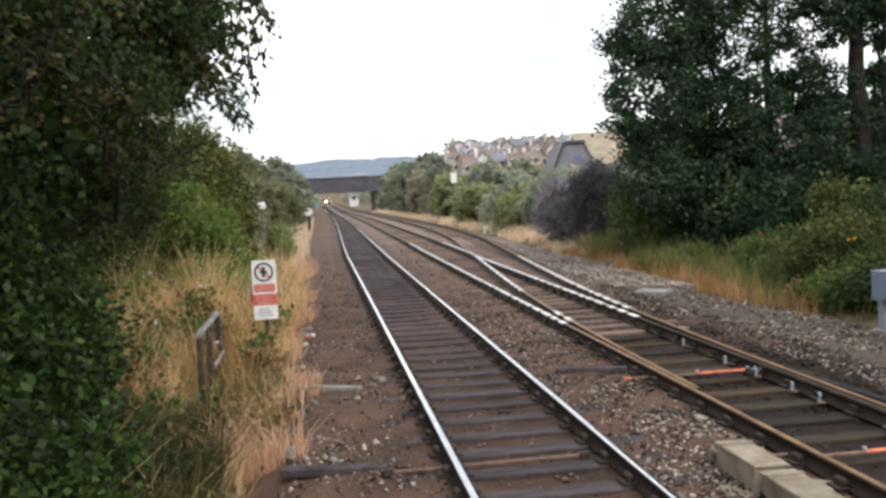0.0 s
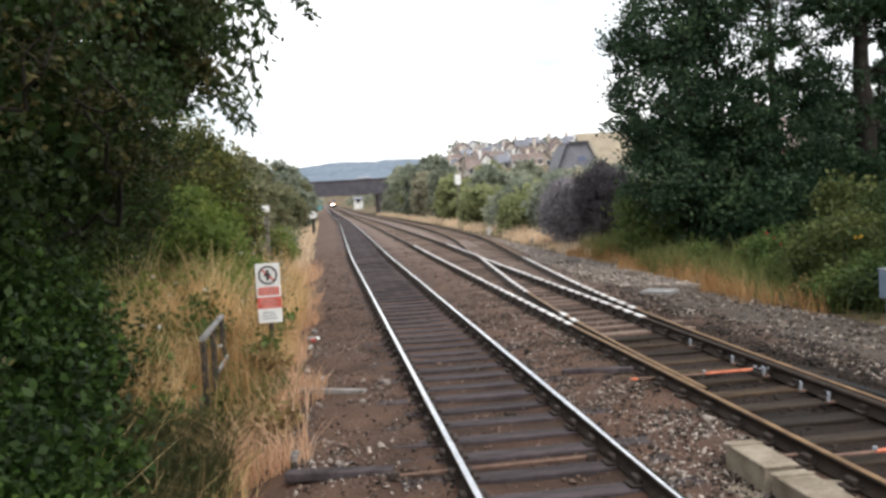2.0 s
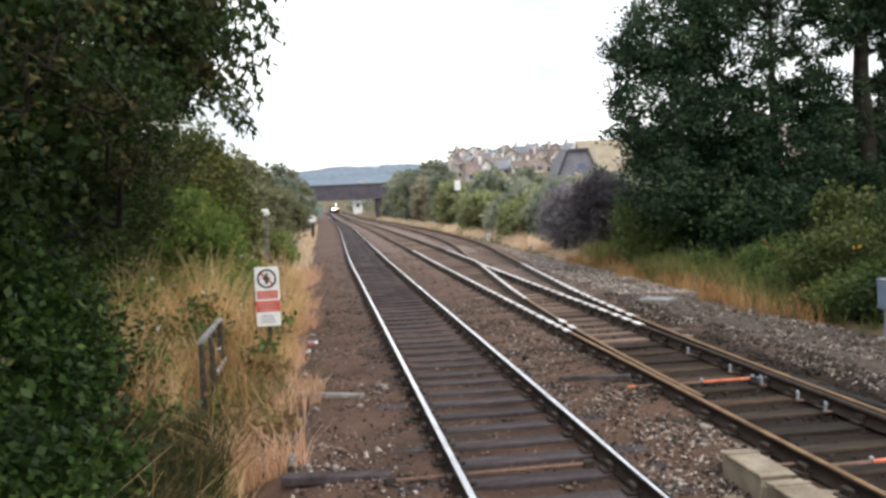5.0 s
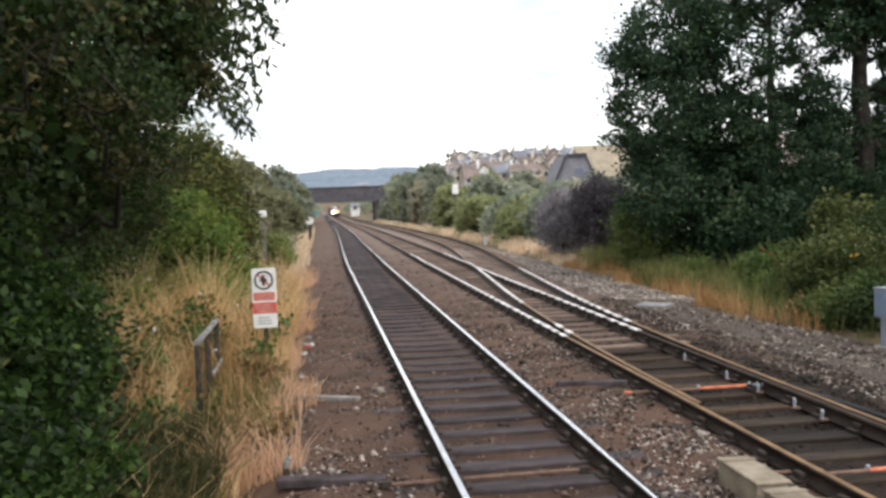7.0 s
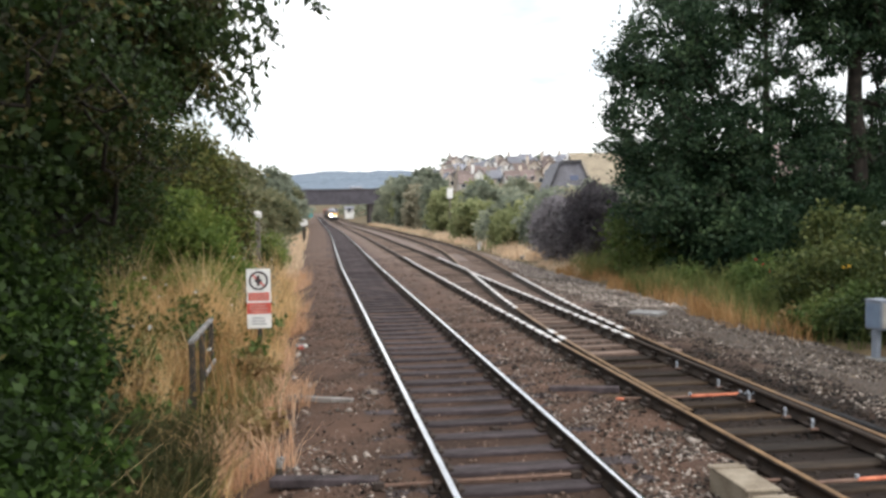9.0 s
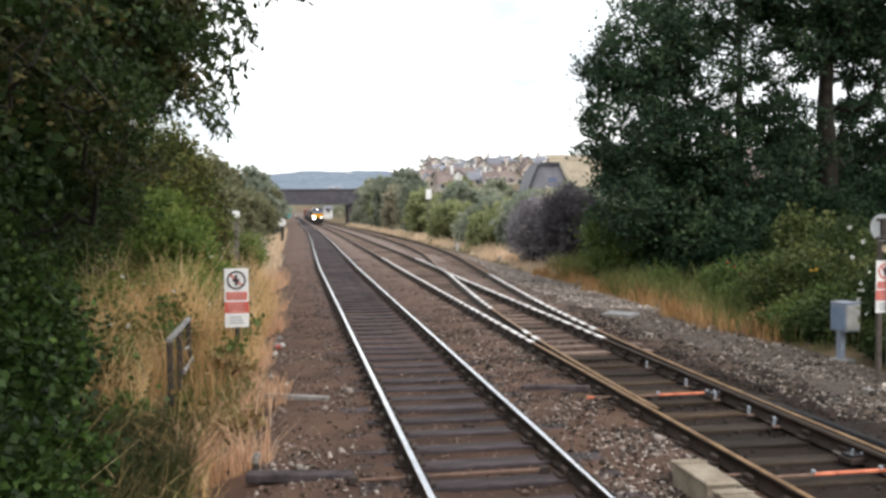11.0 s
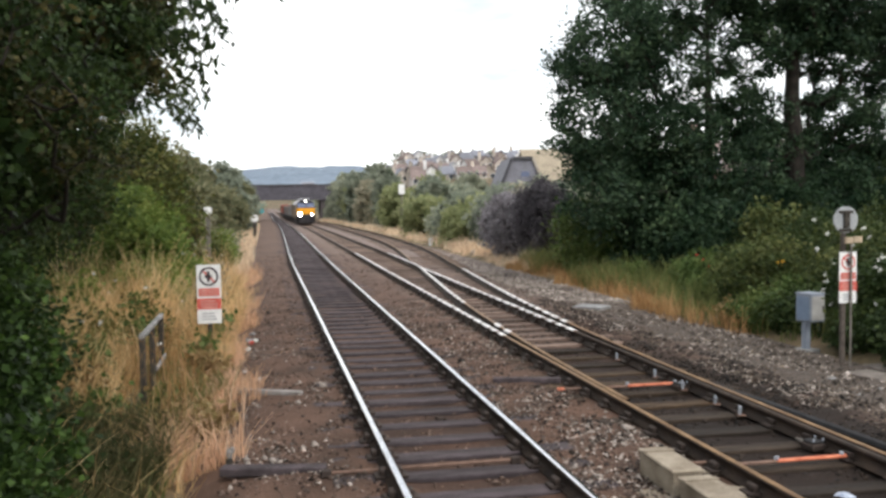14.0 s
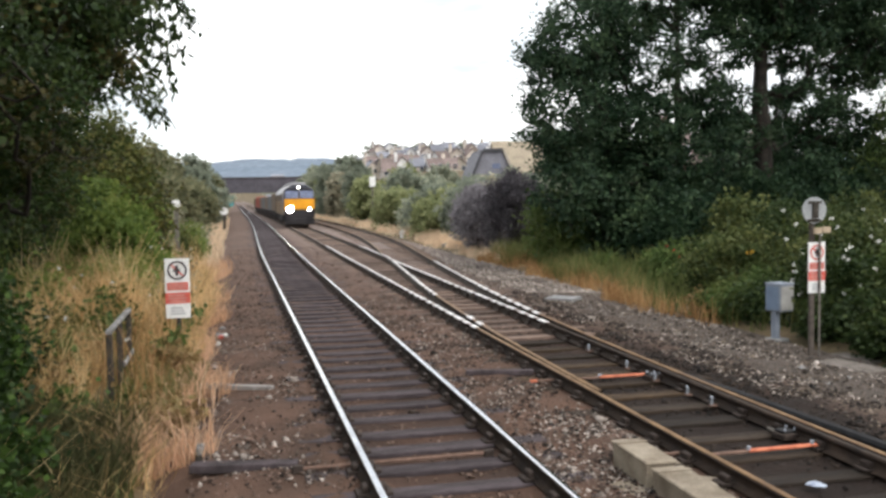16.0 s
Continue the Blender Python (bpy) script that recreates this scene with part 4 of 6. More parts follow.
def lineside():
    warning_sign((-2.105, 15.8, 0), 0.42, 0.33, 1.38, -0.5, "white and red warning sign on a post in dry grass")
    warning_sign((8.11, 12.3, 0), 0.31, 0.71, 1.54, -0.62, "white and red warning sign below a round disc beside brambles", "postwood", -0.06, 2.2)
    pole = thing("sign_pole", "thin grey steel pole in front of the warning sign", "pole", (8.14, 12.26, 0))
    part("pole_tube", tube(bmesh.new(), [(0, 0, -0.6), (0, 0, 1.72)], [0.018, 0.018], 10), "postgrey", pole)
    part("pole_cap", tube(bmesh.new(), [(0, 0, 1.721), (0, 0, 1.74)], [0.026, 0.02], 10), "postdark", pole)
    d = thing("disc_signal_sign", "round grey sign disc seen from behind on the post", "round sign", (8.02, 12.24, 2.06))
    bm = disc(bmesh.new(), (0, 0.02, 0), 0.215, 0.03, 32)
    part("disc_plate", bm, "disc", d)
    part("bracket", one_box(-0.05, 0.05, -0.05, -0.011, -0.13, 0.14, bevel=0.006), "postdark", d, "dark mounting bracket")
    part("clip_band", one_box(-0.13, 0.12, -0.03, -0.011, 0.11, 0.15, bevel=0.004), "postdark", d)
    part("clip_band", one_box(-0.13, 0.10, -0.03, -0.011, -0.19, -0.14, bevel=0.004), "postdark", d)
    b = thing("bracket_arm", "tan bracket arm on the sign post under the disc", "bracket", (8.1, 12.22, 1.73))
    part("arm_plate", one_box(-0.10, 0.04, -0.02, 0.02, -0.05, 0.05, bevel=0.006), "tan", b)
    part("arm_plate", one_box(0.05, 0.20, -0.02, 0.03, -0.04, 0.06, bevel=0.006), "tan", b)
    # grey cabinet on its pedestal
    g = thing("trackside_cabinet", "small grey steel cabinet on a pedestal in ballast", "cabinet", (8.55, 14.0, 0), 12)
    part("cabinet_body", one_box(-0.17, 0.17, -0.18, 0.18, 0.18, 0.68, bevel=0.012), "greybox", g)
    part("cabinet_door", one_box(-0.15, 0.15, -0.194, -0.182, 0.21, 0.65, bevel=0.006), "boxfront", g, "pale grey door with warm light in its colour")
    part("cabinet_roof", one_box(-0.185, 0.185, -0.195, 0.195, 0.682, 0.70, bevel=0.006), "greybox", g)
    part("side_plate", one_box(-0.182, -0.172, -0.15, 0.15, 0.22, 0.64, bevel=0.003), "boxblue", g, "blue-grey side panel")
    part("latch", one_box(0.09, 0.12, -0.206, -0.195, 0.40, 0.47, bevel=0.004), "postdark", g)
    part("pedestal", one_box(-0.15, -0.04, -0.06, 0.06, -0.31, 0.178, bevel=0.008), "greybox", g)
    part("base_slab", one_box(-0.26, 0.10, -0.16, 0.16, -0.42, -0.31, bevel=0.015), "concrete", g, "concrete base slab")
    # handrail fence
    f = thing("handrail_fence", "short weathered steel handrail in tall dry grass", "handrail")
    for y in (11.9, 13.0, 14.2):
        part("fence_post", one_box(-2.81, -2.73, y - 0.045, y + 0.045, -0.55, 0.66, bevel=0.008), "postdark", f)
    part("top_rail", one_box(-2.81, -2.73, 11.83, 14.28, 0.662, 0.72, bevel=0.01), "fence", f)
    part("lower_rail", one_box(-2.735, -2.70, 13.0, 14.2, 0.02, 0.09, bevel=0.008), "fence", f)
    # white-topped posts
    p = thing("lineside_post", "grey wooden post with a white cap among bushes", "post", (-2.9, 30, 0), group="white-topped posts")
    part("post_shaft", one_box(-0.07, 0.07, -0.07, 0.07, -0.5, 2.1, bevel=0.01), "postgrey", p)
    part("post_cap", one_box(-0.12, 0.12, -0.12, 0.12, 2.1, 2.33, bevel=0.03), "white", p, "white cap")
    p = thing("lineside_post", "dark post with a white disc in dry grass", "post", (-1.78, 75, 0), group="white-topped posts")
    part("post_shaft", one_box(-0.14, 0.14, -0.1, 0.1, -0.75, 0.88, bevel=0.01), "postdark", p)
    part("post_disc", disc(bmesh.new(), (0, -0.1, 1.18), 0.31, 0.05, 20), "white", p, "white round head")
    p = thing("far_sign", "white board on a tall post above the hedge", "sign", (11.1, 80, 0))
    part("sign_board", one_box(-0.27, 0.27, -0.04, 0.0, 3.0, 3.9, bevel=0.01), "signwhite", p)
    part("sign_post", one_box(-0.06, 0.06, 0.005, 0.12, -0.9, 3.8, bevel=0.01), "postgrey", p)
    p = thing("marker_stub", "short pale concrete marker post at the hedge foot", "marker post", (9.3, 56, 0))
    part("stub", one_box(-0.13, 0.13, -0.1, 0.1, -0.7, 0.05, bevel=0.03), "white", p)
    # boards and boxes on the ballast
    for k, (x0, x1, y0, y1, top) in enumerate(((2.32, 2.59, 6.44, 7.2, 0.085), (2.34, 2.62, 4.9, 6.40, 0.05))):
        c = thing("point_machine_cover", "pale weathered wooden point machine cover on ballast", "machine cover", (0, 0, 0), group="machine covers")
        part("lid", one_box(x0 - 0.015, x1 + 0.015, y0, y1, top - 0.03, top, bevel=0.008), "cover", c)
        part("case", one_box(x0, x1, y0 + 0.02, y1 - 0.02, -0.26, top - 0.032, bevel=0.006), "cover", c)
        part("batten", one_box(x0 - 0.02, x1 + 0.02, y1 - 0.16, y1 - 0.10, top, top + 0.012, bevel=0.004), "cover", c)
    for at, turn, s in (((2.2, 6.55, -0.18), 12, (0.10, 0.17, 0.03)), ((2.93, 6.5, -0.17), -30, (0.09, 0.13, 0.025)), ((2.95, 7.1, -0.17), 70, (0.05, 0.20, 0.02))):
        b = thing("wood_offcut", "pale broken wood offcut lying on ballast", "wood offcut", at, turn, group="wood offcuts")
        part("offcut", one_box(-s[0], s[0], -s[1], s[1], -s[2], s[2], bevel=0.006), "cover", b)
    for name, a, b, w, mat, lab in (("scrap_board", (-1.62, 12.2), (-0.66, 11.72), 0.055, "greyboard", "pale grey board lying on brown ballast"),
                                    ("scrap_board", (-1.6, 8.30), (-0.58, 8.1), 0.085, "sleeper", "dark old timber lying on brown ballast"),
                                    ("scrap_board", (2.05, 11.75), (2.98, 11.5), 0.06, "sleeper", "dark old board lying between the tracks"),
                                    ("concrete_slab", (6.42, 20.5), (6.98, 20.0), 0.33, "concrete", "grey concrete slab lying on ballast")):
        dx, dy = b[0] - a[0], b[1] - a[1]
        t = thing(name, lab, "board" if name == "scrap_board" else "slab", ((a[0] + b[0]) / 2, (a[1] + b[1]) / 2, -0.20 if a[0] > 6 else -0.12 if a[0] > 2 else -0.165), math.degrees(math.atan2(dy, dx)), group="scrap boards" if name == "scrap_board" else "")
        ln = math.hypot(dx, dy) / 2
        part("plank" if name == "scrap_board" else "slab_body", one_box(-ln, ln, -w, w, -0.05, 0.035, bevel=0.01), mat, t)
    for at, turn, hx, hy in (((7.95, 11.2, -0.30), 12, 0.25, 0.52), ((8.75, 12.05, -0.37), 6, 0.2, 0.45)):
        sl = thing("concrete_slab", "flat worn concrete slab sunk in ballast by the sign post", "slab", at, turn, group="sunken slabs")
        part("slab_body", one_box(-hx, hx, -hy, hy, -0.07, 0.035, bevel=0.015), "sunkslab", sl)
    cb = thing("ground_cable", "black cable lying on dark ballast outside the rail", "cable")
    part("cable_run", tube(bmesh.new(), [(4.78, 12.0, -0.14), (4.80, 10.6, -0.10), (4.88, 9.2, -0.09), (4.97, 8.0, -0.10), (5.04, 6.6, -0.10), (5.10, 4.0, -0.10)], [0.035, 0.05, 0.055, 0.055, 0.055, 0.055], 8), "cable", cb)
    bm = bmesh.new()
    bmesh.ops.create_icosphere(bm, subdivisions=2, radius=0.085)
    for v in bm.verts:
        v.co = v.co * (0.7 + 0.5 * noise.noise(v.co * 14))
        v.co.z *= 0.35
        v.co.x *= 1.5
    t = part("plastic_scrap", bm, "bluewhite")
    t.location = (3.75, 6.1, -0.13)
    tagged(t, "crumpled pale blue plastic scrap between the rails", "litter")
    # rod stubs outside the switch, a white-topped peg and red and white litter
    for y, x0, x1 in ((10.86, 2.72, 3.06), (7.25, 2.66, 3.04)):
        st = thing("stretcher_bar_stub", "orange stretcher bar end with a pale tip outside the rail", "stretcher bar", (0, y, 0), group="stretcher bar ends")
        part("stub_bar", one_box(x0 + 0.10, x1, -0.022, 0.022, -0.125, -0.10, bevel=0.006), "rustrod", st, "rusty bar")
        part("pale_tip", one_box(x0, x0 + 0.098, -0.026, 0.026, -0.128, -0.095, bevel=0.008), "orange" if y > 9 else "greyboard", st)
    pg = thing("marker_peg", "short dark peg with a pale head at the ballast edge", "marker peg", (-1.54, 8.75, -0.26), 20)
    part("peg_shaft", one_box(-0.03, 0.03, -0.03, 0.03, -0.05, 0.09, bevel=0.006), "postdark", pg)
    bm = tube(bmesh.new(), [(0, 0, 0.091), (0.01, 0, 0.15), (0.035, 0, 0.18), (0.05, 0, 0.19)], [0.034, 0.038, 0.03, 0.014], 10)
    part("peg_head", bm, "greyboard", pg, "pale rounded head")
    for at, turn, mat, lab in (((-1.41, 16.7, -0.21), 30, "signred", "crumpled red wrapper at the grass edge"), ((-1.34, 16.9, -0.21), -20, "petal", "crumpled white paper at the grass edge"), ((-1.46, 15.9, -0.21), 70, "petal", "crumpled white paper at the grass edge")):
        bm = bmesh.new()
        bmesh.ops.create_icosphere(bm, subdivisions=2, radius=0.075)
        for v in bm.verts:
            v.co *= 0.75 + 0.6 * noise.noise(v.co * 17 + Vector(at))
            v.co.z = v.co.z * 0.6 + 0.03
        t = part("litter", bm, mat)
        t.matrix_basis = pose(*at, 0, 0, turn)
        tagged(t, lab, "litter", group="litter")
    rr = random.Random(5)
    for at in ((-1.45, 17.2, -0.22), (-1.52, 9.2, -0.22), (-1.40, 18.0, -0.22), (6.2, 16.5, -0.23), (5.4, 11.9, -0.2), (7.3, 10.4, -0.3), (9.2, 43.5, -0.25), (9.7, 38.4, -0.3), (7.1, 11.2, -0.28), (6.7, 10.0, -0.26)):
        bm = bmesh.new()
        bmesh.ops.create_icosphere(bm, subdivisions=1, radius=0.09 if at[1] < 30 else 0.25)
        for v in bm.verts:
            v.co *= rr.uniform(0.65, 1.15)
            v.co.z *= 0.7
        s = part("pale_stone", bm, "concrete")
        s.location = at
        tagged(s, "pale lump of stone on the ballast edge", "stone", group="pale stones")


lineside()


# ---------- railway bridge, huts and houses ----------
def bridge():
    b = thing("road_bridge", "dark girder bridge across the railway between wooded banks", "bridge", (0, 214, 0))
    part("girder", one_box(-9, 17, -0.4, 0.4, 2.85, 6.2, bevel=0.05), "girder", b)
    part("deck", one_box(-9, 17, 0.41, 8, 2.9, 3.6, bevel=0.05), "girder", b)
    part("girder", one_box(-9, 17, 8.01, 8.8, 2.85, 6.2, bevel=0.05), "girder", b)
    part("parapet_cap", one_box(-9, 17, -0.6, 0.6, 6.21, 6.5, bevel=0.04), "abutment", b)
    part("girder_flange", one_box(-9, 17, -0.62, -0.405, 2.85, 3.1, bevel=0.02), "girder", b)
    for i in range(13):
        part("stiffener", one_box(-8 + 2 * i, -7.85 + 2 * i, -0.58, -0.41, 3.11, 6.15), "girder", b)
    for x0, x1 in ((-9, -3.4), (12.2, 17)):
        part("abutment", one_box(x0, x1, 0.0, 8.4, -3.2, 2.84, bevel=0.05), "abutment", b)
    for x0, x1 in ((-22, -9.02), (17.02, 30)):
        part("approach_wall", one_box(x0, x1, -0.3, 9, -3.2, 6.0, bevel=0.05), "abutment", b)


def window(parent, x, z, w, h, y):
    f = part("window", one_box(x - w / 2 - 0.08, x + w / 2 + 0.08, y - 0.05, y + 0.05, z - 0.08, z + h + 0.08), "white", parent, "white-framed window")
    part("pane", one_box(x - w / 2, x + w / 2, y - 0.07, y - 0.052, z, z + h), "pane", f)


def house(at, turn, w, d, h, roof_h, wall, roof, label, gable_front=False, chimneys=1, storeys=2, cols=3, group="hillside houses"):
    e = thing("house", label, "house", at, turn, group=group)
    part("wall", one_box(-w / 2, w / 2, 0, d, -3, h), wall, e)
    bm = bmesh.new()
    o = 0.35
    if gable_front:
        prof = [(-w / 2 - o, h - 0.1), (0, h + roof_h), (w / 2 + o, h - 0.1)]
        a = [bm.verts.new((x, -o, z)) for x, z in prof]
        b = [bm.verts.new((x, d + o, z)) for x, z in prof]
        g = bmesh.new()
        gv = [g.verts.new(p) for p in ((-w / 2, 0.01, h), (w / 2, 0.01, h), (0, 0.01, h + roof_h - 0.15), (-w / 2, 0.2, h), (w / 2, 0.2, h), (0, 0.2, h + roof_h - 0.15))]
        for f in ((0, 1, 2), (5, 4, 3), (0, 3, 4, 1), (1, 4, 5, 2), (2, 5, 3, 0)):
            g.faces.new([gv[i] for i in f])
        part("gable", g, wall, e)
    else:
        prof = [(-o, h - 0.1), (d / 2, h + roof_h), (d + o, h - 0.1)]
        a = [bm.verts.new((-w / 2 - 0.15, y, z)) for y, z in prof]
        b = [bm.verts.new((w / 2 + 0.15, y, z)) for y, z in prof]
    for i in (0, 1):
        bm.faces.new((a[i], a[i + 1], b[i + 1], b[i]))
    bmesh.ops.recalc_face_normals(bm, faces=bm.faces)
    bmesh.ops.solidify(bm, geom=bm.faces[:], thickness=0.22)
    part("roof", bm, roof, e)
    if not gable_front:
        for x in (-w / 2 + 0.02, w / 2 - 0.22):
            g = bmesh.new()
            gv = [g.verts.new(p) for p in ((x, 0, h), (x, d, h), (x, d / 2, h + roof_h - 0.1), (x + 0.2, 0, h), (x + 0.2, d, h), (x + 0.2, d / 2, h + roof_h - 0.1))]
            for f in ((0, 1, 2), (5, 4, 3), (0, 3, 4, 1), (1, 4, 5, 2), (2, 5, 3, 0)):
                g.faces.new([gv[i] for i in f])
            part("gable", g, wall, e)
    for k in range(chimneys):
        x = -w / 2 + 0.6 + k * (w - 1.2)
        c = part("chimney", one_box(x - 0.45, x + 0.45, d / 2 - 0.4, d / 2 + 0.4, h + roof_h * 0.4, h + roof_h + 1.3, bevel=0.04), wall, e)
        for q in (-0.2, 0.2):
            part("chimney_pot", tube(bmesh.new(), [(x + q, d / 2, h + roof_h + 1.3), (x + q, d / 2, h + roof_h + 1.75)], [0.15, 0.12], 8), "roofred", c)
    for s in range(storeys):
        for k in range(cols):
            window(e, -w / 2 + (k + 0.5) * w / cols, 0.7 + s * 2.7, min(1.3, w / cols * 0.55), 1.4, -0.03)
    return e


def gabled_house():
    """A house end with a clipped gable, dark verge boards, one pale verge and grey boarding with pale windows."""
    e = thing("house", "house with dark grey clipped gable and dark verge above the bushes", "house", (31.0, 110, 0.0), -6, group="near houses")
    w, d, h, top, flat = 5.6, 9.0, 3.4, 7.4, 1.15
    outline = [(-w / 2, -3), (w / 2, -3), (w / 2, h), (flat, top), (-flat, top), (-w / 2, h)]
    bm = bmesh.new()
    a = [bm.verts.new((x, 0, z)) for x, z in outline]
    b = [bm.verts.new((x, d, z)) for x, z in outline]
    bm.faces.new(a)
    bm.faces.new(b[::-1])
    for k in range(6):
        bm.faces.new((a[k], b[k], b[(k + 1) % 6], a[(k + 1) % 6]))
    bmesh.ops.recalc_face_normals(bm, faces=bm.faces)
    part("wall", bm, "gablepale", e, "grey boarded gable wall")

    def sloped(name, x0, z0, x1, z1, y0, y1, thick, mat, label=""):
        ln, a = math.hypot(x1 - x0, z1 - z0), math.degrees(math.atan2(z1 - z0, x1 - x0))
        return part(name, one_box(0, ln, y0, y1, 0.01, thick, bevel=0.02, m=Matrix.Translation((x0, 0, z0)) @ pose(0, 0, 0, 0, -a, 0)), mat, e, label)

    sloped("roof_slope", -w / 2 - 0.25, h - 0.4, -flat, top, -0.1, d + 0.2, 0.22, "gabledark")
    sloped("roof_slope", flat, top, w / 2 + 0.25, h - 0.4, -0.1, d + 0.2, 0.22, "gabledark")
    sloped("roof_ridge", -flat - 0.1, top, flat + 0.1, top, -0.1, d + 0.2, 0.24, "gabledark")
    sloped("verge_board", -w / 2 - 0.3, h - 0.5, -flat - 0.05, top + 0.02, -0.34, -0.12, 0.34, "vergedark", "dark verge board")
    sloped("verge_board", -flat - 0.1, top, flat + 0.1, top, -0.34, -0.12, 0.34, "vergedark", "dark verge board")
    sloped("verge_board", flat + 0.05, top + 0.02, w / 2 + 0.3, h - 0.5, -0.34, -0.12, 0.34, "walltan", "pale tan verge board")
    for x, z, ww, hh in ((0.35, 5.2, 1.1, 0.7), (-1.0, 3.5, 0.6, 0.8), (1.1, 3.3, 0.7, 0.8)):
        f = part("window", one_box(x - ww / 2 - 0.07, x + ww / 2 + 0.07, -0.06, 0.04, z - 0.07, z + hh + 0.07), "fence", e, "grey-framed window")
        part("pane", one_box(x - ww / 2, x + ww / 2, -0.08, -0.062, z, z + hh), "screen", f)
    for k in range(7):
        part("cladding_board", one_box(-w / 2 + 0.1 + 0.28 * max(0, k - 3), w / 2 - 0.1 - 0.28 * max(0, k - 3), -0.025, -0.004, 2.1 + 0.62 * k, 2.16 + 0.62 * k), "gabledark", e)


def houses():
    rr = random.Random(11)
    # three rows stepping up the hillside, some fronts gabled
    for row, (x0, n, y0, lift) in enumerate(((45, 12, 268, -2.6), (43.5, 15, 290, -0.6), (48, 16, 318, 1.9), (54, 18, 346, 4.6))):
        for i in range(n):
            x = x0 + i * 4.5 + rr.uniform(-0.3, 0.3)
            front = rr.random() < 0.5
            roof = rr.choice(["roofred", "roofred", "roofgrey"] if row < 2 else ["roofgrey", "roofgrey", "roofred"])
            wall = rr.choice(["walltan", "wallcream", "wallcream", "wallgrey", "white"])
            house((x, y0 + rr.uniform(-5, 5), float(land(x, y0)) + lift + rr.uniform(-0.7, 0.7)), rr.uniform(-6, 12), 4.5, 8, 4.6 + rr.uniform(-0.5, 0.7), 2.4 + rr.uniform(-0.3, 0.5), wall, roof,
                  "pale terraced house with a %s roof on the hillside" % ("red-brown tiled" if roof == "roofred" else "grey slate"), gable_front=front, chimneys=rr.choice([0, 1, 1]), cols=2,
                  group=("lowest", "lower", "middle", "upper")[row] + " terrace houses")
    house((50.5, 352, 8.2), 0, 9, 8, 7.4, 0.8, "wallgrey", "roofgrey", "long grey flat-roofed building at the end of the terrace", chimneys=0, storeys=3, cols=5)
    # near house with the dark gable
    gabled_house()
    house((36.3, 114, 0.0), -4, 6.6, 8, 4.9, 4.2, "walltan", "rooftan", "house with tan tiled roof beside the gabled house", cols=2, chimneys=0, group="near houses")
    house((35.0, 62, float(land(35, 62)) + 0.3), -22, 9.0, 8, 3.6, 2.4, "brickpink", "roofred", "pinkish brick house glimpsed behind the trees", chimneys=1, cols=3, group="near houses")
    # white buildings beyond the bridge
    for x, y, w, h in ((16, 560, 10, 4.6), (27, 575, 8, 4.2)):
        house((x, y, float(land(x, y)) + 9.0), 0, w, 8, h, 1.6, "white", "roofgrey", "white building on the slope beyond the bridge", chimneys=0, cols=5, group="far white buildings")
    house((12.4, 330, float(land(15, 330)) + 1.6), 0, 3.2, 5, 2.0, 0.8, "white", "roofgrey", "small white lineside building beyond the bridge", chimneys=0, storeys=1, cols=1, group="far white buildings")
    t = thing("lineside_hut", "teal painted hut beside the line beyond the bridge", "hut", (-1.7, 420, float(land(-2, 420))))
    part("hut_wall", one_box(-1.2, 1.2, 0, 3, -0.3, 4.6, bevel=0.03), "teal", t)
    part("hut_roof", one_box(-1.35, 1.35, -0.15, 3.15, 4.61, 4.85, bevel=0.03), "wallgrey", t)


bridge()
houses()


def far_hill():
    gx, gy = np.linspace(-1400, 2400, 240), np.linspace(1150, 2300, 30)
    X, Y = np.meshgrid(gx, gy)
    ridge = 49 + 3 * np.sin(X / 210 + 0.6) + 2 * np.sin(X / 60) + 1.0 * np.sin(X / 17) + R.normal(size=X.shape) * 0.8
    Z = 8 + ridge * step(Y, 1150, 1550)
    v = np.stack([X, Y, Z], -1).reshape(-1, 3)
    nx = len(gx)
    i = (np.arange(len(gy) - 1)[:, None] * nx + np.arange(nx - 1)).ravel()
    tagged(raw("far_hill", v, np.stack([i, i + 1, i + nx + 1, i + nx], 1), "hill"), "wooded hill in the distance with blue haze in its colour", "hill", kind="structure")


far_hill()


# ---------- trees and bushes ----------
def tree(name, label, foot, fork, ends, trunk_r, layers, group="", category="tree", twigs=14):
    """trunk with limbs, and crown layers of (blobs, clumps, per clump, clump size, leaf length, leaf width, material)."""
    t = thing(name, label, category, group=group)
    f, k = np.array(foot, float), np.array(fork, float)
    wig = R.normal(size=(7, 3)) * 0.02 * np.linalg.norm(k - f) * np.array([1, 1, 0])
    wig[0] = wig[-1] = 0
    stem = f + np.linspace(0, 1, 7)[:, None] * (k - f) + wig
    rad = trunk_r * np.linspace(1, 0.3, 7)
    tube_pts = [tuple(f - (0, 0, 0.4))] + [tuple(q) for q in stem]
    part("trunk", tube(bmesh.new(), tube_pts, [trunk_r * 1.5, *rad], 9), "bark", t)
    for n, lay in enumerate(layers):
        ob, c = foliage("crown", *lay[:7], parent=t, **(lay[7] if len(lay) > 7 else {}))
        if n == 0:
            pick = c[R.choice(len(c), min(len(c), twigs), replace=False)]
            for e in ends:
                limb(stem, e, trunk_r * 0.55, t)
            for e in pick:
                limb(stem, e, trunk_r * 0.28, t)
    return t


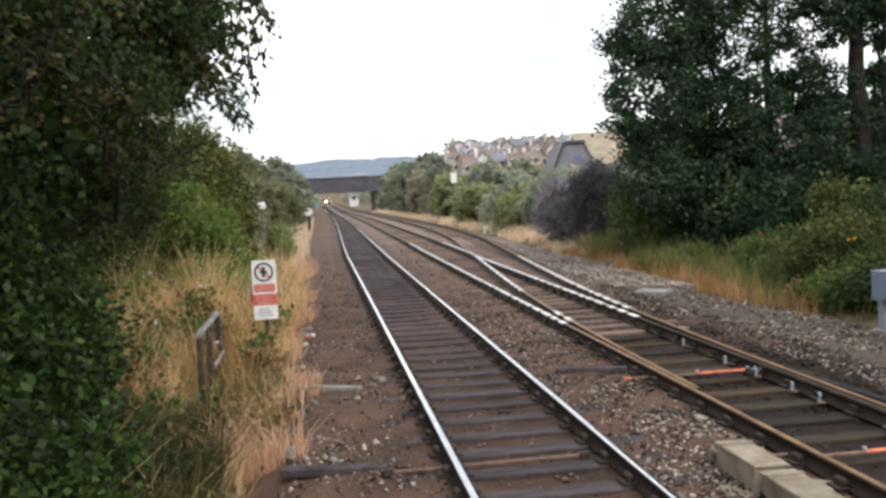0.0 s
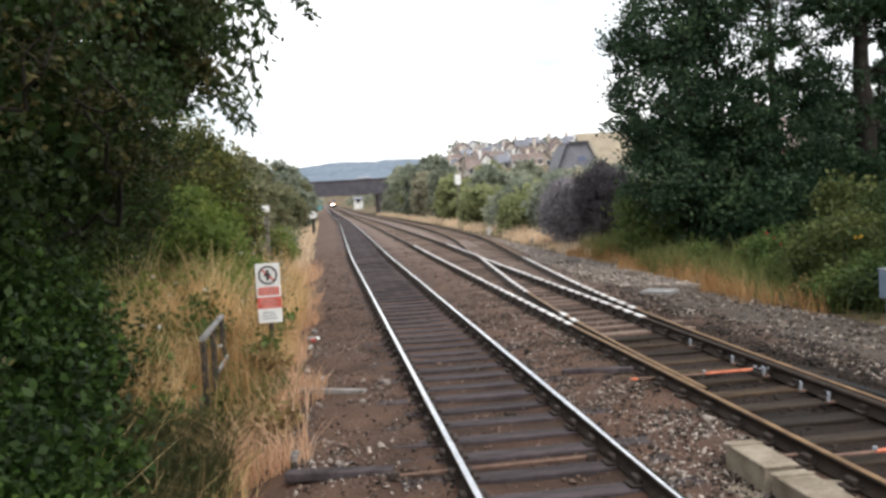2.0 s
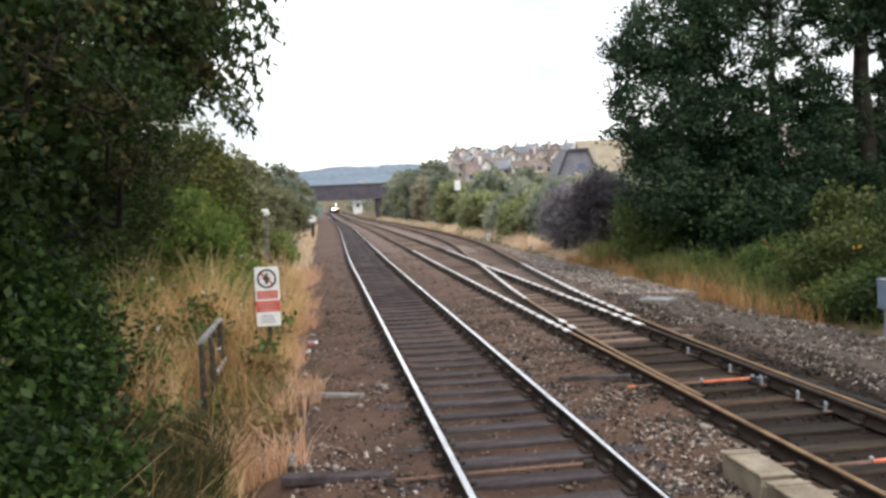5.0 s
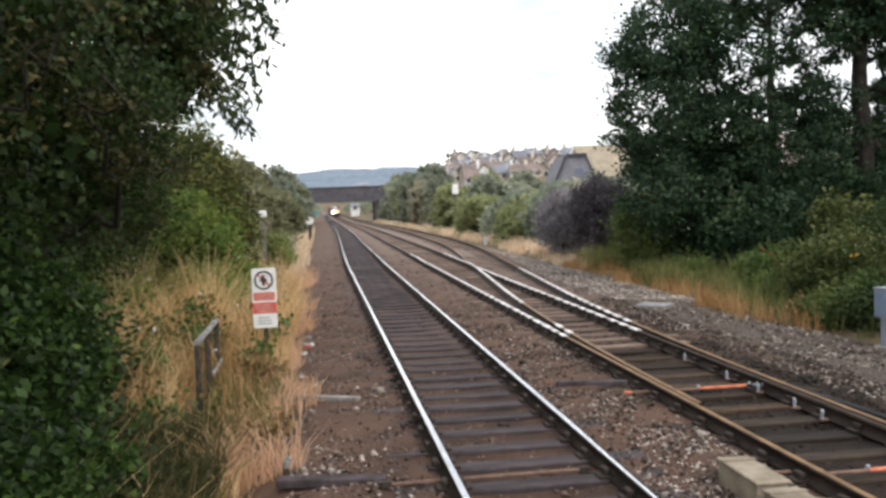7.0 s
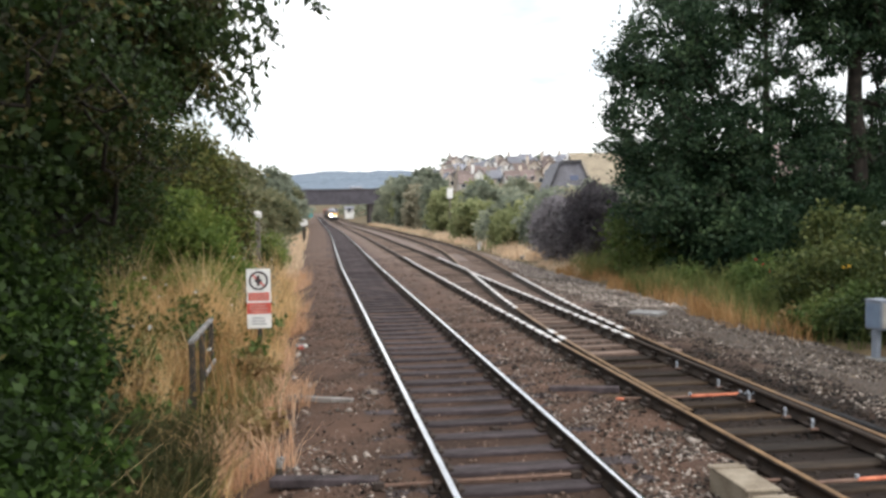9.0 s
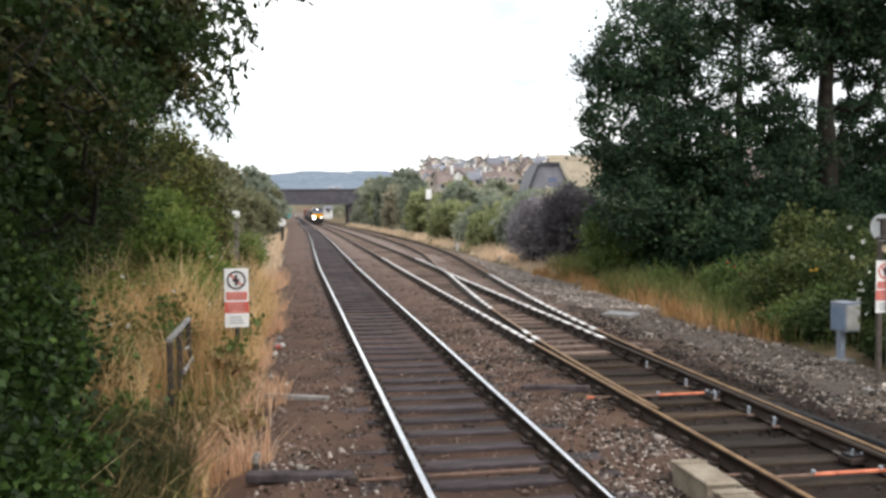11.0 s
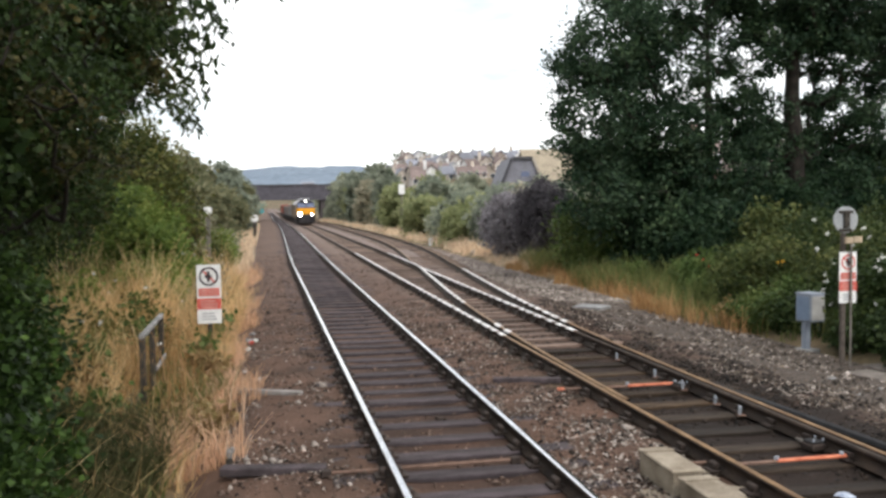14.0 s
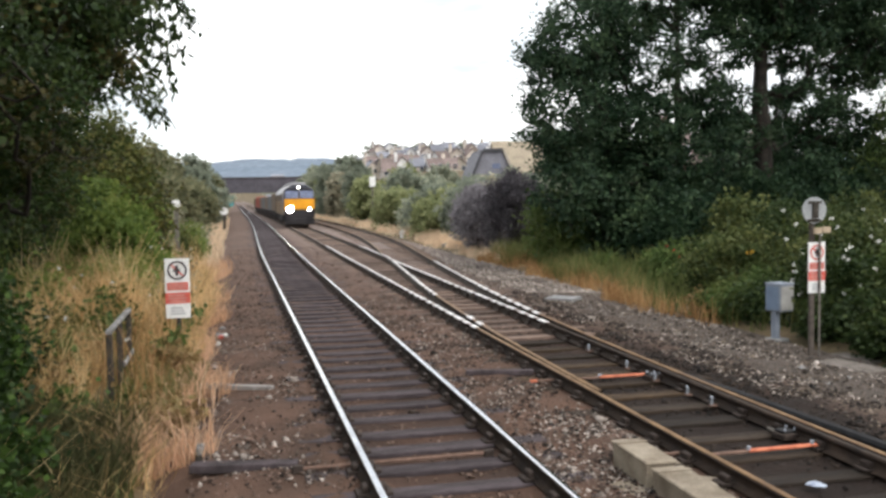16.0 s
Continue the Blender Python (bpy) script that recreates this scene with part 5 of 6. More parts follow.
def bush(label, x, y, rx, ry, h, mat, clumps, leaf=0.09, group="", name="bush", per=31, spread=0.34, top=None):
    z = float(land(x, y))
    h = h if top is None else top - z
    blobs = [(x, y, z + h * 0.42, rx * 0.85, ry * 0.85, h * 0.46), (x + R.uniform(-0.3, 0.3) * rx, y, z + h * 0.72, rx * 0.55, ry * 0.55, h * 0.28)]
    for k in range(8):
        a, q, g = R.uniform(0, 6.28), R.uniform(0.45, 0.95), R.uniform(0.22, 0.5)
        up = R.uniform(0.25, 1.0 - 0.75 * g) * (1.15 - 0.35 * q)
        blobs.append((x + q * rx * math.cos(a) * 0.85, y + q * ry * math.sin(a) * 0.85, z + h * up, rx * g, ry * g, h * g * 0.75))
    return tree(name, label, (x, y, z), (x, y, z + h * 0.4), [], 0.05 + 0.01 * h, [(blobs, clumps, per, spread, leaf * 1.16, leaf * 0.40, mat, {"floor": z - 0.05})], group, "bush", 5)


def grow(stem, targets, rise=0.7, seg=0.45):
    """Branches that reach every target from the nearest wood already grown: nodes, parents and radii."""
    nodes, up = [np.array(q, float) for q in stem], [max(0, i - 1) for i in range(len(stem))]
    trunk = len(nodes)
    mid = np.array(stem, float)
    order = np.argsort([np.min(np.linalg.norm(mid - t, axis=1)) for t in targets])
    tips = []
    for k in order:
        t = targets[k]
        a = np.array(nodes)
        reach = np.linalg.norm(a - t, axis=1)
        cost = reach + rise * np.clip(a[:, 2] - t[2] + 0.35 * reach, 0, None)
        j = int(np.argmin(cost))
        n = max(1, int(math.ceil(reach[j] / seg)))
        w, bow = R.normal(size=3) * 0.10 * reach[j], 0.10 * reach[j]
        base = nodes[j]
        for i in range(1, n + 1):
            u = i / n
            p = base + (t - base) * u + (w - np.array([0, 0, bow])) * math.sin(math.pi * u) * 0.6
            nodes.append(p)
            up.append(j if i == 1 else len(nodes) - 2)
        tips.append(len(nodes) - 1)
    nodes, up = np.array(nodes), np.array(up)
    rad = np.full(len(nodes), 0.0)
    rad[tips] = 0.007 ** 2.1
    for i in range(len(nodes) - 1, 0, -1):
        rad[i] = max(rad[i], 0.006 ** 2.1)
        rad[up[i]] += rad[i]
    return nodes, up, rad ** (1 / 2.1), trunk, order, np.array(tips)


def wood(name, nodes, up, rad, edges, parent, seg=6):
    """One mesh of tapered branch lengths."""
    e = np.array(edges)
    a, b = nodes[up[e]], nodes[e]
    ra, rb = np.minimum(rad[up[e]], rad[e] * 1.35), rad[e]
    d = b - a
    d /= np.linalg.norm(d, axis=1, keepdims=True) + 1e-9
    u = np.cross(d, np.array([0.31, 0.95, 0.05]))
    u /= np.linalg.norm(u, axis=1, keepdims=True) + 1e-9
    v = np.cross(d, u)
    ang = 2 * np.pi * np.arange(seg) / seg
    ring = np.cos(ang)[None, :, None] * u[:, None] + np.sin(ang)[None, :, None] * v[:, None]
    vs = np.concatenate([a[:, None] + ra[:, None, None] * ring, b[:, None] + d[:, None] * rb[:, None, None] * 0.4 + rb[:, None, None] * ring], 1)
    k, k2 = np.arange(seg), (np.arange(seg) + 1) % seg
    f = np.stack([k, k2, k2 + seg, k + seg], 1)
    faces = (2 * seg * np.arange(len(e))[:, None, None] + f).reshape(-1, 4)
    return raw(name, vs.reshape(-1, 3), faces, "bark", parent, smooth=True)


def grown_tree(label, stem, trunk_r, blobs, leaves, group, name="tree", bough=0):
    """A tree whose leaves sit in sprays at the ends of its grown branches.
    blobs: (x, y, z, rx, ry, rz, sprays); leaves: (material, share, per spray, spray size, length, width, droop)."""
    t = thing(name, label, "tree", group=group)
    tg = []
    for b in blobs:
        if bough:
            c = inside([b[:6]], max(1, int(b[6]) // bough), 0.72)
            tg.append(np.repeat(c, bough, 0) + R.normal(size=(len(c) * bough, 3)) * (0.25, 0.25, 0.16))
        else:
            tg.append(inside([b[:6]], int(b[6]), 0.35))
    tg = np.concatenate(tg)
    f = np.linspace(0, 1, 15)[:, None]
    st = np.array(stem, float)
    line = np.stack([np.interp(f[:, 0] * (len(st) - 1), np.arange(len(st)), st[:, i]) for i in range(3)], 1)
    line[1:-1, :2] += R.normal(size=(13, 2)) * trunk_r * 0.16
    nodes, up, rad, trunk, order, tips = grow(line, tg)
    rad[:trunk] = np.maximum(trunk_r * np.linspace(1.25, 0.28, trunk), 0.02)
    wood("trunk", nodes, up, rad, range(1, trunk), t, 10)
    root = np.arange(len(nodes))
    for i in range(trunk, len(nodes)):
        root[i] = i if up[i] < trunk else root[up[i]]
    for r in np.unique(root[trunk:]):
        e = np.flatnonzero(root == r)
        wood("limb", nodes, up, rad, e[e >= trunk], t, 5)
    # one leaf colour per bough or spray
    kinds = R.choice(len(leaves), len(tg) // max(1, bough) + 1, p=np.array([q[1] for q in leaves]) / sum(q[1] for q in leaves))
    pick = kinds[np.arange(len(tg)) // max(1, bough)]
    for k, (mat, _, per, size, ln, wd, droop) in enumerate(leaves):
        c = tg[pick == k]
        if not len(c):
            continue
        q = np.repeat(c, per, 0) + R.normal(size=(len(c) * per, 3)) * np.repeat(size * R.uniform(0.6, 1.3, len(c)), per)[:, None] * (0.55, 0.55, 0.34)
        v, fc = leaf_quads(q, ln, wd, droop)
        raw("crown", v, fc, mat, t)
    return t


def woods():
    # great dark tree beside the camera
    blobs = [(-5.1, 8.3, 1.8, 1.4, 1.8, 2.1), (-5.1, 11.5, 3.7, 2.0, 2.8, 2.4), (-4.7, 9.0, 4.4, 1.9, 2.4, 2.2), (-5.2, 14.0, 5.6, 2.3, 3.0, 2.6), (-4.6, 13.5, 7.4, 2.3, 3.2, 2.2),
             (-5.0, 9.5, 6.4, 2.2, 2.8, 2.0), (-5.8, 15.0, 3.6, 1.5, 2.2, 1.6), (-5.1, 6.0, 2.0, 1.4, 1.6, 2.6), (-5.2, 5.6, 4.6, 1.8, 1.8, 2.2)]
    blobs += [(-4.4, 14.5, 3.7, 1.0, 1.8, 0.8), (-4.5, 17.0, 3.2, 1.0, 1.5, 1.2)]
    fringe = [(-4.0, 15.5, 6.6, 1.25, 1.6, 1.7), (-3.6, 13.0, 5.8, 1.0, 1.5, 1.2), (-4.3, 16.5, 5.2, 1.1, 1.4, 1.0), (-3.5, 16.5, 6.0, 0.95, 1.3, 1.3), (-3.4, 17.0, 7.5, 1.0, 1.3, 1.0), (-3.15, 15.5, 5.4, 0.8, 1.0, 0.9), (-3.5, 16.0, 4.6, 0.7, 0.9, 0.6)]
    crown = [(*q, n) for q, n in zip(blobs, (150, 260, 200, 240, 170, 150, 150, 110, 90, 90, 90))]
    great = grown_tree("large dark leafy tree hanging over the lineside grass", [(-6.2, 12.0, -0.5), (-5.9, 11.9, 2.5), (-5.4, 11.8, 7.4)], 0.26, crown,
                       [("leaf_deep", 0.46, 54, 0.34, 0.088, 0.026, 0.35), ("leaf_umber", 0.28, 54, 0.30, 0.085, 0.025, 0.35), ("leaf_dark", 0.26, 54, 0.32, 0.088, 0.026, 0.35)], "lineside trees", bough=6)
    core = [(q[0] - 0.25, q[1], q[2], q[3] * 0.75, q[4] * 0.8, q[5] * 0.8) for q in blobs]
    foliage("inner_leaves", core + [(-4.9, 13.0, 3.9, 1.3, 2.4, 1.0), (-5.2, 16.5, 3.6, 1.2, 1.8, 1.2)], 900, 32, 0.5, 0.18, 0.058, "leaf_deep", great, shell=0.1)
    foliage("fringe_leaves", fringe, 260, 42, 0.24, 0.15, 0.036, "leaf_umber", great, droop=0.7, shell=0.1)
    foliage("fringe_leaves", fringe, 320, 40, 0.24, 0.15, 0.036, "leaf_dark", great, droop=0.7, shell=0.2)
    for e in ((-3.2, 16.5, 6.4), (-3.4, 14.5, 5.8), (-4.6, 9.0, 5.6)):
        limb(np.array([(-5.9, 11.9, 2.5), (-5.6, 11.85, 5.0), (-5.4, 11.8, 7.0)]), e, 0.13, great)
    # thin drooping sprays against the sky
    t = thing("overhanging_branch", "thin drooping leafy branches of the dark tree against the sky", "branch")
    pts = []
    for a, b, c in (((-3.4, 17, 6.4), (-2.6, 17.6, 6.2), (-2.2, 17.9, 4.6)), ((-3.4, 16.8, 5.9), (-2.7, 17.6, 5.6), (-2.45, 17.8, 3.9)), ((-3.6, 17.0, 7.0), (-2.4, 17.9, 6.9), (-1.75, 18.1, 5.8)),
                    ((-3.8, 17.0, 7.4), (-2.4, 18.0, 7.3), (-1.6, 18.2, 6.7)), ((-3.5, 17.2, 5.2), (-3.0, 17.8, 5.0), (-2.65, 18.0, 4.1)), ((-3.5, 16.4, 6.6), (-2.5, 17.0, 6.7), (-2.0, 17.4, 5.2))):
        part("twig", tube(bmesh.new(), [a, b, c], [0.035, 0.018, 0.006], 5), "bark", t)
        a, b, c = map(np.array, (a, b, c))
        for u in np.linspace(0.15, 1, 70):
            p = (a + (b - a) * 2 * u) if u < 0.5 else (b + (c - b) * (2 * u - 1))
            pts.append(p + R.normal(size=(3, 3)) * (0.09, 0.13, 0.09))
    v, f = leaf_quads(np.concatenate(pts), 0.21, 0.045, 0.9)
    raw("leaves", v, f, "leaf_dark", t)
    global TWIG
    TWIG = thing("swaying_twig", "thin leafy twig swaying in the wind below the tree", "branch", (-2.08, 12.0, 5.46))
    bend = [(0, 0, 0), (0.45, 0.1, 0.10), (0.85, 0.15, 0.02), (1.2, 0.2, -0.2)]
    part("twig_stem", tube(bmesh.new(), bend, [0.02, 0.014, 0.009, 0.004], 5), "bark", TWIG)
    pts = []
    for a, b in zip(bend, bend[1:]):
        for u in np.linspace(0, 1, 16):
            pts.append(np.array(a) * (1 - u) + np.array(b) * u + R.normal(size=(3, 3)) * (0.05, 0.07, 0.05))
    v, f = leaf_quads(np.concatenate(pts), 0.14, 0.032, 0.7)
    raw("leaves", v, f, "leaf_dark", TWIG)
    # bank of shrubs below and behind it
    for x, y, rx, ry, h, mat, n in ((-4.6, 7.0, 0.9, 1.4, 1.9, "leaf_deep", 150), (-4.7, 9.2, 1.0, 1.5, 2.2, "leaf_dark", 170), (-4.9, 11.5, 1.2, 1.4, 2.0, "leaf_deep", 170), (-6.0, 14.2, 1.2, 1.6, 2.4, "leaf_umber", 200),
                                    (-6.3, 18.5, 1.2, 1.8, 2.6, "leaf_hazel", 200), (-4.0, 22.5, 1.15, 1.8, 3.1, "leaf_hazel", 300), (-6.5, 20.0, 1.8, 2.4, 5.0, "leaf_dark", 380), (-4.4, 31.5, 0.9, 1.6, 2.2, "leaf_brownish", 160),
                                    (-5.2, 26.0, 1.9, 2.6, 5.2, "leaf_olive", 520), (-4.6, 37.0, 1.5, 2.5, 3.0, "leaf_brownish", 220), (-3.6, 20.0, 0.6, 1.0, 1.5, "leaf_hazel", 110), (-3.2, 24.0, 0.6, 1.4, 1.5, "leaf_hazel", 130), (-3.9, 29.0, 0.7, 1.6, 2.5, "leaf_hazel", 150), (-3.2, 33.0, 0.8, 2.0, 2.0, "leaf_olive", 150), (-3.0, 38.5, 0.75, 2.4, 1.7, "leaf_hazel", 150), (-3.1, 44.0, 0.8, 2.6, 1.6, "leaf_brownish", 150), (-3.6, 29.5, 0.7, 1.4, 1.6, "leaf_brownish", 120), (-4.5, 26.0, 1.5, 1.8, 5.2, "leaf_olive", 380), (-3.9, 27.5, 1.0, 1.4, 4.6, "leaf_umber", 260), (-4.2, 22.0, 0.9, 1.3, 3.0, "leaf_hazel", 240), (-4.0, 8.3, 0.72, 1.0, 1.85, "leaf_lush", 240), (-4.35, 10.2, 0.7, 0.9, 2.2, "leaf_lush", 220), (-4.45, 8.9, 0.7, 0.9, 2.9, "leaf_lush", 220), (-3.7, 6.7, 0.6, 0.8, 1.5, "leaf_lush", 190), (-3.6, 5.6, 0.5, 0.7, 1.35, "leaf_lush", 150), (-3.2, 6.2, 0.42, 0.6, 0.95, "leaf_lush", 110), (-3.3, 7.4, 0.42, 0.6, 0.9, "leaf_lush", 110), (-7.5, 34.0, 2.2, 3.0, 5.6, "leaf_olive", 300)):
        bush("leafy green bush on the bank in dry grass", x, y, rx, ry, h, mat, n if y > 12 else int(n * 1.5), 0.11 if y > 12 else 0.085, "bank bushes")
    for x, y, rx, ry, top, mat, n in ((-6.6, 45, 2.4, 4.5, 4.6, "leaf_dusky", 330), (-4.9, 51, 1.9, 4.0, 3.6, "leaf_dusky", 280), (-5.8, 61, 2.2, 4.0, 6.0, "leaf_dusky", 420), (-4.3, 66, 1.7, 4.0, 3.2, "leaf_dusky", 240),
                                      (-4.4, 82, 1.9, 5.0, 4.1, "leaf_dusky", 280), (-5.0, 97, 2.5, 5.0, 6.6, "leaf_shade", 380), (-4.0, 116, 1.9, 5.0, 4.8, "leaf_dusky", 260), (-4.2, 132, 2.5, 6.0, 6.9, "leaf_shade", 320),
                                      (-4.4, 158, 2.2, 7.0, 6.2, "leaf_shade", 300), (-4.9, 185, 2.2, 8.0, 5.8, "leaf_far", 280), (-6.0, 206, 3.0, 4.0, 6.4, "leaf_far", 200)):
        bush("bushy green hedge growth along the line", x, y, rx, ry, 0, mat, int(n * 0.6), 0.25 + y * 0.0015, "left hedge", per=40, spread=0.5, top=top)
    # right-hand trees
    lo = [(9.75, 28.0, 5.0, 1.5, 2.0, 2.4, 160), (9.9, 27.6, 2.6, 1.3, 1.8, 1.7, 100), (12.0, 28.0, 2.3, 2.0, 1.8, 1.8, 140), (12.2, 28.2, 4.6, 2.0, 1.8, 1.5, 160), (10.45, 28.3, 7.6, 1.8, 2.0, 1.9, 200),
          (13.0, 28.6, 6.9, 1.7, 1.8, 1.4, 84), (13.2, 28.8, 9.5, 2.9, 2.0, 1.7, 240), (14.7, 28.0, 3.2, 1.7, 1.6, 1.7, 140), (8.75, 28.0, 6.8, 0.6, 0.8, 0.5, 18)]
    broad = grown_tree("broad dark green tree with leafy skirts behind the ballast", [(14.3, 28.7, -0.3), (14.15, 28.6, 4.5), (14.0, 28.6, 10.0)], 0.17, lo,
                       [("leaf_cool", 0.6, 44, 0.42, 0.155, 0.050, 0.25), ("leaf_mist", 0.4, 44, 0.40, 0.15, 0.046, 0.25)], "lineside trees")
    skirt = [(10.8, 28.4, 4.6, 1.1, 1.4, 2.0), (12.3, 28.4, 2.4, 1.8, 1.4, 1.9), (12.5, 28.6, 4.5, 1.4, 1.4, 1.2), (10.9, 28.4, 2.4, 1.1, 1.3, 1.5), (11.6, 28.6, 7.2, 1.0, 1.4, 1.1)]
    foliage("inner_leaves", skirt, 240, 36, 0.5, 0.18, 0.06, "leaf_cool", broad, shell=0.2)
    hi = [(16.4, 28.5, 9.8, 2.5, 2.2, 1.5, 238), (19.4, 28.4, 9.3, 2.6, 2.2, 1.7, 434), (21.8, 28.0, 8.1, 1.7, 2.0, 1.7, 322), (15.5, 28.3, 7.3, 1.4, 1.5, 1.1, 62), (18.6, 28.4, 7.5, 1.7, 1.6, 1.1, 112), (15.5, 28.5, 5.3, 1.4, 1.4, 1.0, 112),
          (18.9, 28.4, 5.5, 1.5, 1.4, 0.7, 70), (20.9, 28.2, 6.5, 1.3, 1.4, 0.7, 62), (16.9, 28.4, 8.2, 1.6, 1.5, 0.9, 84), (17.2, 28.9, 4.2, 2.2, 1.2, 0.9, 126), (20.4, 28.6, 4.6, 1.6, 1.2, 0.9, 84)]
    grown_tree("tall open tree with forking trunk and dark leaves", [(17.3, 28.4, -0.3), (17.2, 28.3, 4.6), (17.05, 28.4, 7.5), (16.8, 28.4, 10.6)], 0.34, hi,
               [("leaf_cool", 0.75, 44, 0.42, 0.155, 0.050, 0.25), ("leaf_mist", 0.25, 44, 0.40, 0.15, 0.046, 0.25)], "lineside trees")
    end = [(22.4, 26.6, 4.4, 2.0, 2.0, 1.9, 170), (21.4, 26.4, 2.6, 1.6, 1.8, 1.6, 90)]
    grown_tree("lower green tree beside the tall open tree", [(22.7, 26.8, 0.0), (22.6, 26.7, 3.0), (22.5, 26.6, 5.6)], 0.13, end,
               [("leaf_dark", 0.6, 56, 0.42, 0.13, 0.042, 0.3), ("leaf_mid", 0.4, 50, 0.40, 0.13, 0.042, 0.3)], "lineside trees")
    for x, y, rx, ry, h, mat, n in ((15.5, 27.5, 2.6, 2.2, 3.6, "leaf_cool", 330), (18.8, 27.0, 2.6, 2.2, 3.8, "leaf_cool", 330), (12.4, 26.5, 2.2, 1.8, 2.8, "leaf_cool", 280), (21.0, 24.0, 2.0, 2.0, 3.0, "leaf_dark", 260),
                                    (10.2, 29.5, 1.4, 2.0, 2.6, "leaf_mid", 200), (14.0, 24.0, 1.6, 1.6, 2.3, "leaf_bramble", 220), (20.6, 31.0, 2.0, 1.5, 5.4, "leaf_cool", 300), (16.5, 22.5, 1.6, 1.8, 2.2, "leaf_dark", 200), (19.2, 31.5, 2.2, 1.6, 4.9, "leaf_cool", 360), (13.4, 31.5, 2.4, 1.6, 5.0, "leaf_cool", 360), (22.6, 31.0, 2.6, 1.6, 5.2, "leaf_cool", 360), (16.4, 30.6, 1.7, 1.2, 3.6, "leaf_cool", 220)):
        bush("dense dark green shrub under the trees", x, y, rx, ry, h, mat, n, 0.13, "shrubs under the trees", spread=0.38)
    for x, y, rx, ry, h, mat, n in ((9.9, 13.8, 1.0, 1.2, 1.5, "leaf_dark", 200), (10.9, 15.3, 1.3, 1.3, 2.0, "leaf_bramble", 240), (9.6, 16.2, 0.8, 1.1, 1.0, "leaf_mid", 130), (11.4, 13.2, 1.2, 1.4, 2.1, "leaf_mid", 240),
                                    (10.4, 18.5, 1.2, 1.5, 1.7, "leaf_bramble", 220), (12.6, 17.2, 1.5, 1.6, 2.4, "leaf_bramble", 280), (12.9, 20.2, 1.5, 1.5, 2.2, "leaf_dark", 240), (10.9, 22.3, 1.1, 1.3, 1.2, "leaf_mid", 140),
                                    (9.3, 11.0, 0.8, 0.9, 1.2, "leaf_mid", 160), (9.5, 12.6, 0.6, 0.8, 1.0, "leaf_dark", 130), (9.05, 11.9, 0.45, 0.6, 0.6, "leaf_dark", 90), (9.25, 13.6, 0.5, 0.7, 0.7, "leaf_dark", 100), (9.3, 15.6, 0.5, 0.8, 0.7, "leaf_dark", 100), (9.0, 16.8, 0.5, 0.7, 0.6, "leaf_mid", 90), (8.9, 10.6, 0.5, 0.6, 0.6, "leaf_dark", 90), (9.8, 15.0, 0.6, 0.8, 0.9, "leaf_dark", 120), (10.6, 11.3, 1.2, 1.2, 1.9, "leaf_bramble", 200)):
        bush("bramble bush with white flowers beside the ballast", x, y, rx, ry, h, mat, n, 0.085, "bramble bushes", spread=0.26)
    # plum-coloured bush and the hedge to the bridge
    bush("dark plum-purple bush at the ballast edge", 10.85, 37.0, 1.55, 1.8, 3.5, "leaf_plum", 420, 0.12, "hedge bushes")
    bush("greyish purple bush beside the siding", 9.9, 40.0, 1.15, 1.6, 3.0, "leaf_mauve", 320, 0.14, "hedge bushes")
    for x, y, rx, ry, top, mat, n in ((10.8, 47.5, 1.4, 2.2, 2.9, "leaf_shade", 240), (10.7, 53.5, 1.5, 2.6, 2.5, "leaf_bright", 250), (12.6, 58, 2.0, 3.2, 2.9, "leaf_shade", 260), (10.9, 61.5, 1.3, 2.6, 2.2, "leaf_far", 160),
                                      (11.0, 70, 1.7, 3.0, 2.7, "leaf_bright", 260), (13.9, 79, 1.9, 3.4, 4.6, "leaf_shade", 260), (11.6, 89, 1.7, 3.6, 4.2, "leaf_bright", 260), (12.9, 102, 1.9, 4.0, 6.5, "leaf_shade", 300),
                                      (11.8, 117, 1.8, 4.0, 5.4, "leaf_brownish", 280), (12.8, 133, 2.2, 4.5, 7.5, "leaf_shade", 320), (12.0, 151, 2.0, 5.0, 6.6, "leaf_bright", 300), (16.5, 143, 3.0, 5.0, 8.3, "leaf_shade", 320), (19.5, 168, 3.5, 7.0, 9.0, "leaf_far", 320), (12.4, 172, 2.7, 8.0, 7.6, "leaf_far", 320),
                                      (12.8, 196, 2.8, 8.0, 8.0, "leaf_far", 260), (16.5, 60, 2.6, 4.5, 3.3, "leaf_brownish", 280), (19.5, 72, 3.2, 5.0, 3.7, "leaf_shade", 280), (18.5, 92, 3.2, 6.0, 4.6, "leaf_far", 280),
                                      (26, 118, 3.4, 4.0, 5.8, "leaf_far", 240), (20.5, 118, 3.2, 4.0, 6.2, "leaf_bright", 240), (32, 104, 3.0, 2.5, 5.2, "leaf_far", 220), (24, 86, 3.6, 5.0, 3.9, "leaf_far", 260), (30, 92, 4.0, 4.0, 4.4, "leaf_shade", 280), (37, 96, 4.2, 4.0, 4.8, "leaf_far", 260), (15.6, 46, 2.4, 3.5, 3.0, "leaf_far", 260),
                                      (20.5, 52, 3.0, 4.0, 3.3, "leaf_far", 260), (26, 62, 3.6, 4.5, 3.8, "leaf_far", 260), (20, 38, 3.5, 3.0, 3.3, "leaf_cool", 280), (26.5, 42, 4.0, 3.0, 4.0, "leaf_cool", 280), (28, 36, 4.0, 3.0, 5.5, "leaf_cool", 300)):
